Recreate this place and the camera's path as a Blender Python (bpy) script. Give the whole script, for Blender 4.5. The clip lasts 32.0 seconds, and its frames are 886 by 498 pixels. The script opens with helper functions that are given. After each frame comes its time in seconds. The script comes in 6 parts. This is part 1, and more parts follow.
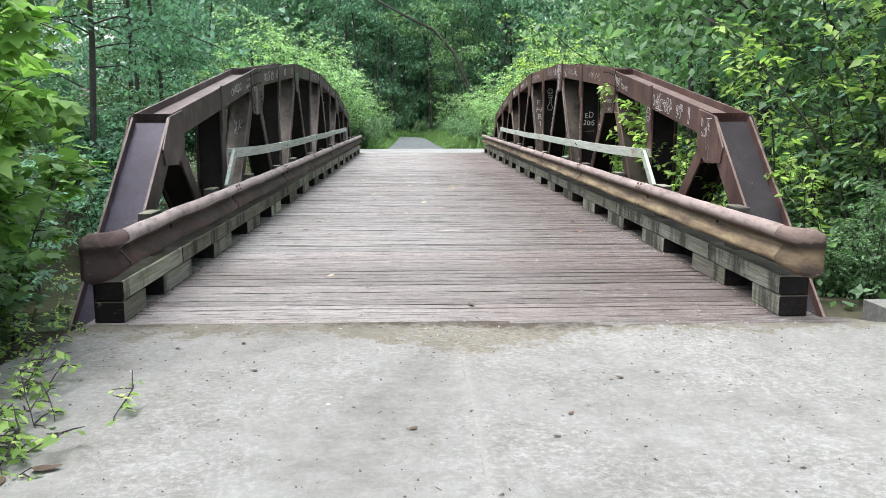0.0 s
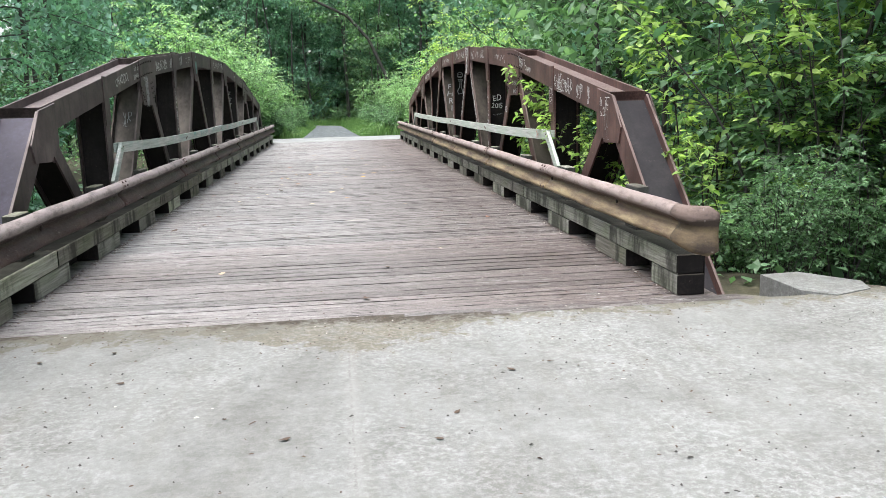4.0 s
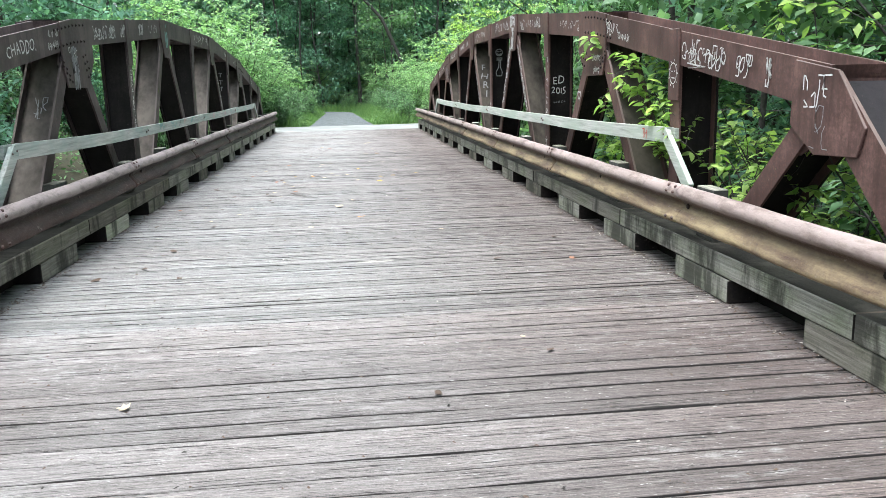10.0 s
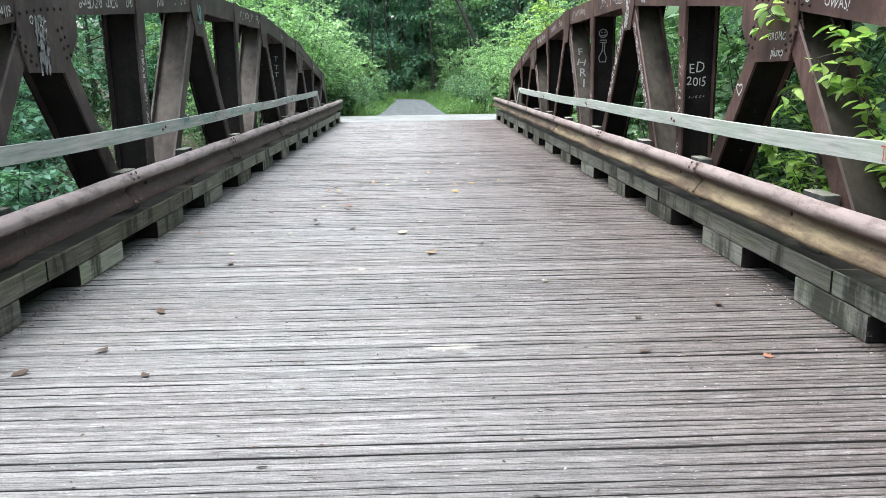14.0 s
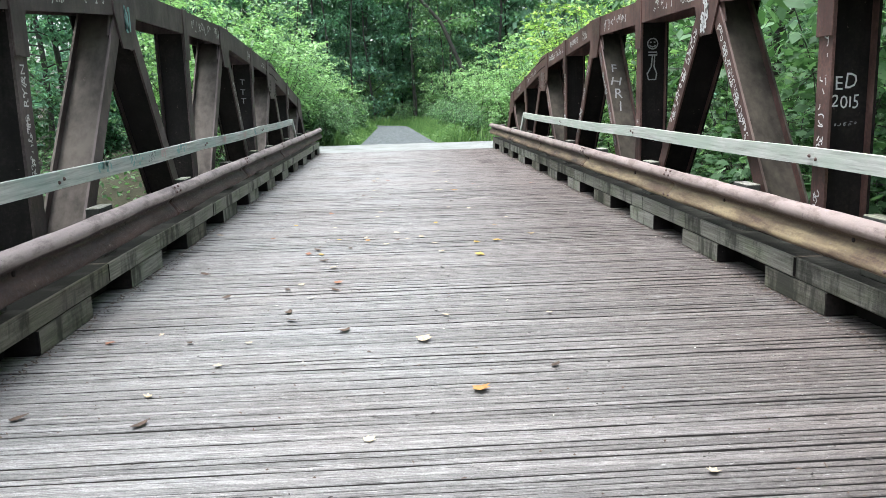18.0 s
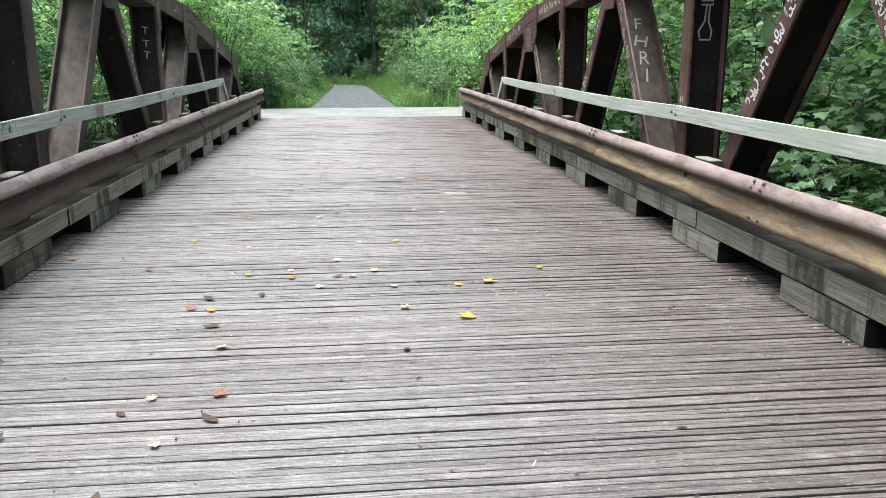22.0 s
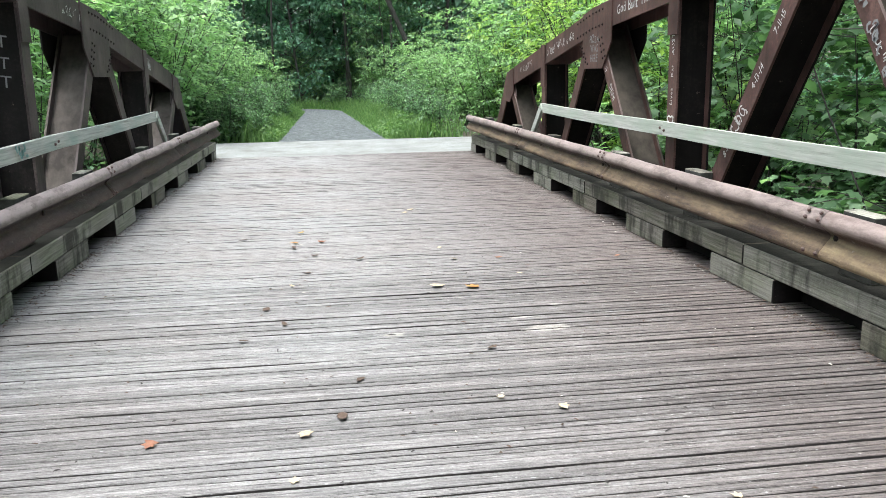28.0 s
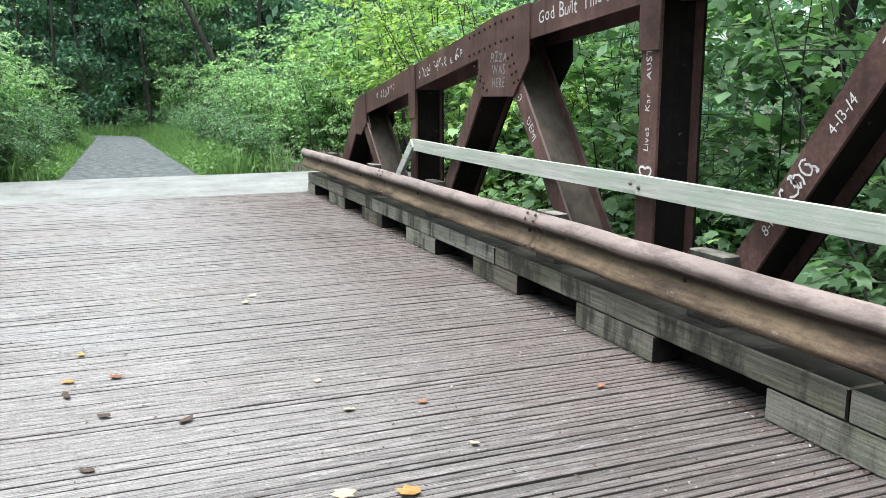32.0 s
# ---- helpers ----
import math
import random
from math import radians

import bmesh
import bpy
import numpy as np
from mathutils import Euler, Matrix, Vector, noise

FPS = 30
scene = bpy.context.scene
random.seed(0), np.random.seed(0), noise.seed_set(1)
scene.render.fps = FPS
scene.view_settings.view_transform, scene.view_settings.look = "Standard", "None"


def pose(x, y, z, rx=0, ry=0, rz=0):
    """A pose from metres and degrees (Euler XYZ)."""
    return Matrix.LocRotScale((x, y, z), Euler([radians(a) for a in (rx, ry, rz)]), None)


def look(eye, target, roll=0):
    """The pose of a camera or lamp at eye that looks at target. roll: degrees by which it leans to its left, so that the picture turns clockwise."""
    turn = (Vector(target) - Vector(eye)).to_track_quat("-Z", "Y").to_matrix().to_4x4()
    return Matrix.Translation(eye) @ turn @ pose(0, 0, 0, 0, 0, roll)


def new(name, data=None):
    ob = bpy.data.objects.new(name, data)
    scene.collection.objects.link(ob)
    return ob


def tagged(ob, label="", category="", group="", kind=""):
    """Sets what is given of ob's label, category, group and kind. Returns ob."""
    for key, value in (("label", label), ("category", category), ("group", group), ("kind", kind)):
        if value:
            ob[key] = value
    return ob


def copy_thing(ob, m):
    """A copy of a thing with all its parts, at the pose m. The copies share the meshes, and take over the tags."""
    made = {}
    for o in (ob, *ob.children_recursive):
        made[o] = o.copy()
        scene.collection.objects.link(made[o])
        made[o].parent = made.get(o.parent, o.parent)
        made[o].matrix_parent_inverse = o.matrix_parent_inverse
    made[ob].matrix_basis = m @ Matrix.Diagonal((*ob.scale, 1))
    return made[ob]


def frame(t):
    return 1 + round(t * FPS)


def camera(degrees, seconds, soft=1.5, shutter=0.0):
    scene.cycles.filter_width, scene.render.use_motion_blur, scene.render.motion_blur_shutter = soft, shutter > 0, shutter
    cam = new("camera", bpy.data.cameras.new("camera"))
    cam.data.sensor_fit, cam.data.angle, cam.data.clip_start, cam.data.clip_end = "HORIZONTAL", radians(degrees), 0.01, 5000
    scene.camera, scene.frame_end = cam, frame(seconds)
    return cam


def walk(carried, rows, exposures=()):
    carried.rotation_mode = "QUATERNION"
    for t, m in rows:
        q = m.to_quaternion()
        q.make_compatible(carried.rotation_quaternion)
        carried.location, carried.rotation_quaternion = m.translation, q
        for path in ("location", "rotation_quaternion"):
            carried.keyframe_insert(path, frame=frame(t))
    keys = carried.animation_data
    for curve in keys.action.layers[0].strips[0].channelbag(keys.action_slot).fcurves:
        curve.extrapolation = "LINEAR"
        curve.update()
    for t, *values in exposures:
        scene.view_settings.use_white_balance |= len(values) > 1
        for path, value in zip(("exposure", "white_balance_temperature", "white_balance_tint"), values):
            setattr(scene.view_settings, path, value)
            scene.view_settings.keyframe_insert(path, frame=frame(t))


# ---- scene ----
cam = camera(57.0, 32.0, 0.7)
PATH = [
    (0, (-0.272, -5.351, 1.366), (-0.204, -3.38, 1.039), -0.1),
    (0.5, (-0.162, -5.324, 1.374), (-0.038, -3.355, 1.046), -1.0),
    (1, (-0.067, -5.3, 1.367), (0.051, -3.33, 1.039), -1.8),
    (1.5, (-0.025, -5.27, 1.366), (0.108, -3.301, 1.043), -2.2),
    (2, (-0.007, -5.256, 1.365), (0.13, -3.287, 1.041), -2.3),
    (2.5, (-0.008, -5.249, 1.362), (0.139, -3.282, 1.033), -2.3),
    (3, (-0.021, -5.25, 1.362), (0.149, -3.286, 1.021), -2.1),
    (3.5, (0.007, -5.228, 1.354), (0.206, -3.27, 0.999), -1.8),
    (4, (-0.021, -5.129, 1.348), (0.224, -3.177, 0.986), -1.6),
    (4.5, (-0.087, -4.934, 1.349), (0.186, -2.985, 0.992), -1.4),
    (6.5, (0.019, -3.996, 1.339), (0.322, -2.058, 0.949), -0.4),
    (7, (0.022, -3.75, 1.318), (0.301, -1.816, 0.892), -0.2),
    (7.5, (0.034, -3.43, 1.322), (0.213, -1.48, 0.917), -0.4),
    (8, (-0.046, -3.138, 1.319), (0.111, -1.188, 0.902), -1.4),
    (8.5, (-0.054, -2.894, 1.317), (0.079, -0.939, 0.918), -2.1),
    (9, (0.003, -2.557, 1.33), (0.095, -0.593, 0.964), -2.0),
    (9.5, (-0.008, -2.23, 1.317), (0.195, -0.278, 0.936), -0.7),
    (10, (0.004, -1.901, 1.319), (0.222, 0.048, 0.924), -1.4),
    (10.5, (0.061, -1.56, 1.343), (0.161, 0.4, 0.955), -2.0),
    (11, (0.032, -1.246, 1.335), (0.153, 0.715, 0.96), -1.6),
    (11.5, (0.009, -0.946, 1.33), (0.166, 1.011, 0.952), -2.0),
    (12, (0.039, -0.666, 1.351), (0.14, 1.293, 0.96), -2.5),
    (12.5, (0.057, -0.443, 1.328), (0.177, 1.511, 0.921), -1.8),
    (13, (0.039, -0.149, 1.33), (0.19, 1.799, 0.901), -1.6),
    (13.5, (0.015, 0.132, 1.331), (0.131, 2.077, 0.883), -1.6),
    (14, (0.035, 0.41, 1.333), (0.085, 2.364, 0.91), -0.9),
    (14.5, (-0.022, 0.709, 1.361), (0.11, 2.666, 0.971), -1.2),
    (16.5, (-0.021, 2.016, 1.301), (0.107, 3.979, 0.94), -0.9),
    (17, (-0.043, 2.3, 1.328), (-0.01, 4.266, 0.961), -1.4),
    (17.5, (-0.16, 2.656, 1.31), (-0.076, 4.62, 0.941), -1.2),
    (18, (-0.237, 2.901, 1.314), (-0.135, 4.865, 0.948), -1.6),
    (18.5, (-0.22, 3.238, 1.33), (-0.138, 5.202, 0.961), -1.6),
    (19, (-0.205, 3.516, 1.313), (-0.032, 5.472, 0.93), -1.0),
    (19.5, (-0.181, 3.856, 1.321), (0.088, 5.801, 0.941), 0.0),
    (20, (-0.102, 4.186, 1.343), (0.123, 6.133, 0.948), 0.1),
    (20.5, (-0.089, 4.497, 1.33), (0.187, 6.432, 0.905), -0.1),
    (21, (-0.077, 4.849, 1.328), (0.229, 6.776, 0.891), -0.4),
    (21.5, (-0.065, 5.209, 1.335), (0.149, 7.148, 0.893), -0.2),
    (22, (-0.119, 5.586, 1.337), (0.08, 7.521, 0.873), -0.2),
    (22.5, (-0.108, 5.9, 1.345), (0.031, 7.851, 0.928), -0.7),
    (23, (-0.099, 6.253, 1.353), (-0.04, 8.215, 0.971), -0.7),
    (23.5, (-0.173, 6.587, 1.365), (-0.041, 8.541, 0.96), -0.8),
    (24, (-0.189, 6.921, 1.358), (-0.101, 8.875, 0.937), -1.7),
    (24.5, (-0.161, 7.245, 1.405), (-0.134, 9.205, 1.007), -2.4),
    (25, (-0.252, 7.601, 1.397), (-0.089, 9.554, 0.999), -1.9),
    (25.5, (-0.227, 7.881, 1.403), (-0.08, 9.833, 0.993), -2.2),
    (27.5, (-0.273, 9.193, 1.346), (-0.082, 11.14, 0.932), -1.1),
    (28, (-0.329, 9.47, 1.346), (-0.06, 11.407, 0.926), -1.0),
    (28.5, (-0.334, 9.756, 1.348), (-0.024, 11.687, 0.93), -1.1),
    (29, (-0.29, 10.065, 1.375), (-0.024, 12.005, 0.965), -1.0),
    (29.5, (-0.322, 10.382, 1.357), (-0.057, 12.322, 0.952), -1.2),
    (30, (-0.329, 10.701, 1.357), (-0.062, 12.639, 0.943), -1.4),
    (30.5, (-0.284, 11.026, 1.383), (-0.002, 12.965, 0.978), -0.4),
    (31, (-0.308, 11.372, 1.381), (0.213, 13.265, 0.999), 0.5),
    (31.5, (-0.315, 11.619, 1.376), (0.354, 13.465, 0.999), 0.5),
    (32, (-0.301, 11.939, 1.377), (0.413, 13.771, 1.008), -0.2),
]
EXPOSURE = 1.56
# stops, kelvin and tint by which the camera's own metering drifts
METER = [(0, 0.0, 6500, 10), (8.2, 0.02, 6500, 10), (9.2, 0.13, 6250, 7), (10, 0.19, 6250, 6), (11.5, 0.15, 6250, 7), (14, 0.09, 6200, 8), (17, 0.08, 6250, 7), (19, 0.05, 6300, 8),
         (22, -0.02, 6450, 9), (25, 0.03, 6400, 9), (28, -0.03, 6400, 7), (30, -0.08, 6350, 6), (32, -0.04, 6350, 6)]
SCALE = 1.147  # the plan below is drawn in units of SCALE metres and brought to full size at the end
walk(cam, [(t, look(Vector(eye) * SCALE, Vector(aim) * SCALE, lean)) for t, eye, aim, lean in PATH],
     [(t, EXPOSURE + stops, kelvin, tint) for t, stops, kelvin, tint in METER])

# ---- world and light ----
world = bpy.data.worlds.new("overcast_sky")
scene.world = world
world.use_nodes = True
wn = world.node_tree
wn.nodes.clear()
sky = wn.nodes.new("ShaderNodeTexSky")
sky.sky_type = "NISHITA"
sky.sun_disc = False
sky.sun_elevation = radians(77)
sky.sun_rotation = radians(248)
sky.air_density, sky.dust_density, sky.ozone_density = 1.0, 4.0, 1.0
hsv = wn.nodes.new("ShaderNodeHueSaturation")
hsv.inputs["Saturation"].default_value = 0.5
bg = wn.nodes.new("ShaderNodeBackground")
bg.inputs["Strength"].default_value = 0.15
wout = wn.nodes.new("ShaderNodeOutputWorld")
wn.links.new(sky.outputs[0], hsv.inputs["Color"])
wn.links.new(hsv.outputs[0], bg.inputs["Color"])
wn.links.new(bg.outputs[0], wout.inputs["Surface"])
sun_data = bpy.data.lights.new("sun", "SUN")
sun_data.energy, sun_data.angle, sun_data.color = 1.4, radians(35), (0.985, 0.985, 1.0)
sun = new("sun", sun_data)
sun.matrix_world = look((-5, -2, 24), (0, 0, 0))

# ---- materials ----
def nodes_of(name):
    m = bpy.data.materials.new(name)
    m.use_nodes = True
    nt = m.node_tree
    return m, nt, nt.nodes["Principled BSDF"]


def node(nt, kind, **inputs):
    n = nt.nodes.new(kind)
    for k, v in inputs.items():
        n.inputs[k.replace("_", " ")].default_value = v
    return n


def ramp(nt, fac, stops):
    r = nt.nodes.new("ShaderNodeValToRGB")
    e = r.color_ramp.elements
    while len(e) < len(stops):
        e.new(0.5)
    for el, (p, c) in zip(e, stops):
        el.position, el.color = p, (*c, 1)
    nt.links.new(fac, r.inputs[0])
    return r.outputs[0]


def grey(*stops):
    return [(p, (v, v, v)) for p, v in stops]


def noise_tex(nt, vec, scale, detail=6, rough=0.6):
    n = node(nt, "ShaderNodeTexNoise", Scale=scale, Detail=detail, Roughness=rough)
    nt.links.new(vec, n.inputs["Vector"])
    return n.outputs[0]


def mix(nt, fac, a, b, blend="MIX"):
    n = nt.nodes.new("ShaderNodeMix")
    n.data_type, n.blend_type = "RGBA", blend
    for sock, v in ((n.inputs[0], fac), (n.inputs[6], a), (n.inputs[7], b)):
        if isinstance(v, (int, float)):
            sock.default_value = v
        elif isinstance(v, tuple):
            sock.default_value = (*v, 1)
        else:
            nt.links.new(v, sock)
    return n.outputs[2]


def coords(nt, kind="Object", scale=(1, 1, 1), jitter=False):
    tc = nt.nodes.new("ShaderNodeTexCoord")
    mp = nt.nodes.new("ShaderNodeMapping")
    mp.inputs["Scale"].default_value = scale
    if kind == "World":
        geo = nt.nodes.new("ShaderNodeNewGeometry")
        nt.links.new(geo.outputs["Position"], mp.inputs["Vector"])
    else:
        nt.links.new(tc.outputs[kind], mp.inputs["Vector"])
    if jitter:
        oi = nt.nodes.new("ShaderNodeObjectInfo")
        mul = nt.nodes.new("ShaderNodeVectorMath")
        mul.operation = "SCALE"
        mul.inputs[0].default_value = (37.0, 53.0, 71.0)
        nt.links.new(oi.outputs["Random"], mul.inputs["Scale"])
        nt.links.new(mul.outputs[0], mp.inputs["Location"])
    return mp.outputs[0]


def bump(nt, bsdf, height, strength=0.4, dist=0.01):
    b = node(nt, "ShaderNodeBump", Strength=strength, Distance=dist)
    nt.links.new(height, b.inputs["Height"])
    nt.links.new(b.outputs[0], bsdf.inputs["Normal"])


def rnd(nt):
    return nt.nodes.new("ShaderNodeObjectInfo").outputs["Random"]


def mat_deck(name, stain=(1, 1, 1), worn=0.5, split=0.355, bleached=()):
    """Weathered softwood: broken grain, dusty middle, browner towards one curb. bleached: (x, y, half length, half
    width) of pale worn patches.
    """
    m, nt, b = nodes_of(name)
    pos = nt.nodes.new("ShaderNodeNewGeometry").outputs["Position"]
    grain = noise_tex(nt, coords(nt, "World", (5.5, 120, 120), True), 1.0, 9, 0.75)
    fine = noise_tex(nt, coords(nt, "World", (11, 240, 240), True), 1.0, 5, 0.7)
    crack = noise_tex(nt, coords(nt, "World", (2.6, 85, 85), True), 1.0, 6, 0.65)
    speck = noise_tex(nt, pos, 95.0, 4, 0.8)
    blotch = noise_tex(nt, coords(nt, "World", (0.55, 0.8, 1)), 1.0, 5, 0.55)
    wear = noise_tex(nt, coords(nt, "World", (4.5, 16, 1)), 1.0, 9, 0.8)
    base = ramp(nt, mix(nt, 0.30, grain, speck), [(0.36, (0.066, 0.063, 0.060)), (0.45, (0.175, 0.173, 0.171)), (0.53, (0.264, 0.263, 0.260)), (0.64, (0.44, 0.437, 0.425))])
    brown = mix(nt, 1.0, base, (0.91, 0.87, 0.855), "MULTIPLY")
    col = mix(nt, ramp(nt, blotch, grey((0.36, 0.0), (0.64, 1.0))), brown, base)
    sep = nt.nodes.new("ShaderNodeSeparateXYZ")
    nt.links.new(pos, sep.inputs[0])

    def calc(op, a, c, d=None):
        n = nt.nodes.new("ShaderNodeMath")
        n.operation = op
        for sock, v in zip(n.inputs, (a, c, d)):
            if isinstance(v, (int, float)):
                sock.default_value = v
            elif v is not None:
                nt.links.new(v, sock)
        return n.outputs[0]
    side = nt.nodes.new("ShaderNodeMapRange")
    side.inputs["From Min"].default_value, side.inputs["From Max"].default_value = -0.3, 1.8
    nt.links.new(calc("MULTIPLY_ADD", calc("SUBTRACT", blotch, 0.5), 1.6, sep.outputs["X"]), side.inputs["Value"])
    col = mix(nt, side.outputs[0], col, mix(nt, 1.0, col, (0.585, 0.52, 0.50), "MULTIPLY"))
    tone = ramp(nt, rnd(nt), grey((0.0, 0.74), (1.0, 1.20)))
    col = mix(nt, 1.0, col, tone, "MULTIPLY")
    col = mix(nt, 1.0, col, stain, "MULTIPLY")
    drift = noise_tex(nt, coords(nt, "World", (0.7, 1.0, 1)), 1.0, 3, 0.5)
    pale = mix(nt, 1.0, ramp(nt, wear, grey((0.52, 0.0), (0.66, 1.0))), ramp(nt, drift, grey((0.44, 0.25), (0.62, 1.0))), "MULTIPLY")
    col = mix(nt, calc("MULTIPLY", pale, worn), col, (0.50, 0.497, 0.488))
    for x, y, ax, ay in bleached:
        u = calc("DIVIDE", calc("SUBTRACT", sep.outputs["X"], x), ax)
        v = calc("DIVIDE", calc("SUBTRACT", sep.outputs["Y"], y), ay)
        far = calc("ADD", calc("MULTIPLY", u, u), calc("MULTIPLY", v, v))
        ragged = calc("MULTIPLY_ADD", calc("SUBTRACT", wear, 0.5), 4.5, calc("SUBTRACT", 0.75, far))
        col = mix(nt, ramp(nt, ragged, grey((0.0, 0.0), (0.30, 0.62))), col, (0.45, 0.425, 0.385))
    fleck = noise_tex(nt, coords(nt, "World", (24, 90, 90), True), 1.0, 3, 0.6)
    col = mix(nt, ramp(nt, fleck, grey((0.655, 0.0), (0.71, 0.6))), col, (0.53, 0.525, 0.51))
    col = mix(nt, ramp(nt, fine, grey((0.33, 0.8), (0.43, 0.0))), col, (0.03, 0.026, 0.024))
    col = mix(nt, ramp(nt, crack, grey((split, 0.95), (split + 0.03, 0.0))), col, (0.018, 0.016, 0.015))
    nt.links.new(col, b.inputs["Base Color"])
    b.inputs["Roughness"].default_value = 0.84
    b.inputs["Specular IOR Level"].default_value = 0.28
    bump(nt, b, mix(nt, 0.5, grain, crack), 1.0, 0.007)
    return m


def mat_timber(name, shaded_top=1.0):
    """Old sawn timber: grain along its length, broad black stains that have run down the face, a top blackened for dirt
    and the rail's shade.
    """
    m, nt, b = nodes_of(name)
    grain = noise_tex(nt, coords(nt, "Object", (60, 2.4, 85), True), 1.0, 9, 0.7)
    blotch = noise_tex(nt, coords(nt, "Object", (3, 1.6, 5), True), 1.0, 6, 0.65)
    speck = noise_tex(nt, coords(nt, "World", (1, 1, 1)), 70.0, 5, 0.8)
    base = ramp(nt, mix(nt, 0.3, grain, speck), [(0.33, (0.105, 0.102, 0.088)), (0.48, (0.235, 0.230, 0.205)), (0.66, (0.40, 0.395, 0.36))])
    moss = mix(nt, 1.0, base, (0.80, 0.88, 0.74), "MULTIPLY")
    col = mix(nt, ramp(nt, blotch, grey((0.45, 0.0), (0.65, 1.0))), base, moss)
    col = mix(nt, 1.0, col, ramp(nt, rnd(nt), [(0, (0.62, 0.58, 0.54)), (0.55, (0.95, 0.94, 0.92)), (0.85, (1.1, 1.1, 1.08)), (1.0, (1.6, 1.62, 1.5))]), "MULTIPLY")
    geo = nt.nodes.new("ShaderNodeNewGeometry")
    up = nt.nodes.new("ShaderNodeSeparateXYZ")
    nt.links.new(geo.outputs["Normal"], up.inputs[0])
    overlay = nt.nodes.new("ShaderNodeMath")
    overlay.operation = "MULTIPLY"
    nt.links.new(ramp(nt, up.outputs["Z"], grey((0.6, 0.0), (0.9, shaded_top))), overlay.inputs[0])
    nt.links.new(ramp(nt, blotch, grey((0.25, 1.0), (0.75, 0.92))), overlay.inputs[1])
    # dirt and the shade under the rail are put into the top's black
    col = mix(nt, overlay.outputs[0], col, (0.010, 0.010, 0.009))
    run = noise_tex(nt, coords(nt, "Object", (2, 2.6, 0.5), True), 1.0, 4, 0.55)
    edge = noise_tex(nt, coords(nt, "Object", (4, 16, 6), True), 1.0, 6, 0.7)
    stain = mix(nt, 0.28, run, edge)
    col = mix(nt, ramp(nt, stain, grey((0.50, 0.0), (0.58, 0.82))), col, (0.042, 0.041, 0.036))
    nt.links.new(col, b.inputs["Base Color"])
    b.inputs["Roughness"].default_value = 0.9
    b.inputs["Specular IOR Level"].default_value = 0.08
    bump(nt, b, grain, 0.8, 0.006)
    return m


def mat_rust(name, dark, mid, light, patch=None, rough=0.62, metal=0.25, sky_pale=None, spec=0.25):
    m, nt, b = nodes_of(name)
    v = coords(nt, "World", (1, 1, 1))
    big = noise_tex(nt, v, 2.2, 6, 0.6)
    small = noise_tex(nt, v, 38, 6, 0.7)
    streak = noise_tex(nt, coords(nt, "World", (14, 14, 1.2)), 1.0, 5, 0.6)
    col = ramp(nt, mix(nt, 0.45, big, small), [(0.3, dark), (0.5, mid), (0.72, light)])
    col = mix(nt, ramp(nt, streak, grey((0.5, 0.0), (0.75, 0.6))), col, dark)
    if patch:
        pn = noise_tex(nt, coords(nt, "World", (5, 1.3, 9)), 1.0, 6, 0.65)
        col = mix(nt, ramp(nt, pn, grey((0.40, 0.0), (0.56, 0.9))), col, patch)
    chips = noise_tex(nt, v, 16, 8, 0.75)
    col = mix(nt, ramp(nt, chips, grey((0.64, 0.0), (0.69, 0.5))), col, (0.24, 0.19, 0.165))
    # sky light on upward faces is mixed in as a paler colour
    if sky_pale:
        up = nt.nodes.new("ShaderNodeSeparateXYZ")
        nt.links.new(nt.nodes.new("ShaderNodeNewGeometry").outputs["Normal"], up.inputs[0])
        facing_up = mix(nt, 1.0, ramp(nt, up.outputs["Z"], grey((0.12, 0.0), (0.4, 1.0))), ramp(nt, mix(nt, 0.4, big, streak), grey((0.38, 0.35), (0.6, 1.0))), "MULTIPLY")
        col = mix(nt, facing_up, col, sky_pale)
    nt.links.new(col, b.inputs["Base Color"])
    nt.links.new(ramp(nt, small, grey((0.3, rough - 0.14), (0.7, rough + 0.2))), b.inputs["Roughness"])
    b.inputs["Metallic"].default_value = metal
    b.inputs["Specular IOR Level"].default_value = spec
    bump(nt, b, mix(nt, 0.4, small, chips), 0.35, 0.004)
    return m


def mat_board(name, overlay, much):
    m, nt, b = nodes_of(name)
    grain = noise_tex(nt, coords(nt, "Object", (50, 2.0, 60), True), 1.0, 7, 0.62)
    blotch = noise_tex(nt, coords(nt, "Object", (1, 1.4, 4), True), 1.0, 6, 0.65)
    base = ramp(nt, grain, [(0.30, (0.24, 0.245, 0.215)), (0.48, (0.46, 0.465, 0.43)), (0.68, (0.62, 0.625, 0.59))])
    col = mix(nt, ramp(nt, blotch, grey((0.40, 0.0), (0.62, much))), base, overlay)
    worn = noise_tex(nt, coords(nt, "Object", (6, 1.5, 20), True), 1.0, 8, 0.7)
    col = mix(nt, ramp(nt, worn, grey((0.62, 0.0), (0.70, 0.6))), col, (0.22, 0.20, 0.17))
    nt.links.new(col, b.inputs["Base Color"])
    b.inputs["Roughness"].default_value = 0.75
    bump(nt, b, grain, 0.5, 0.004)
    return m


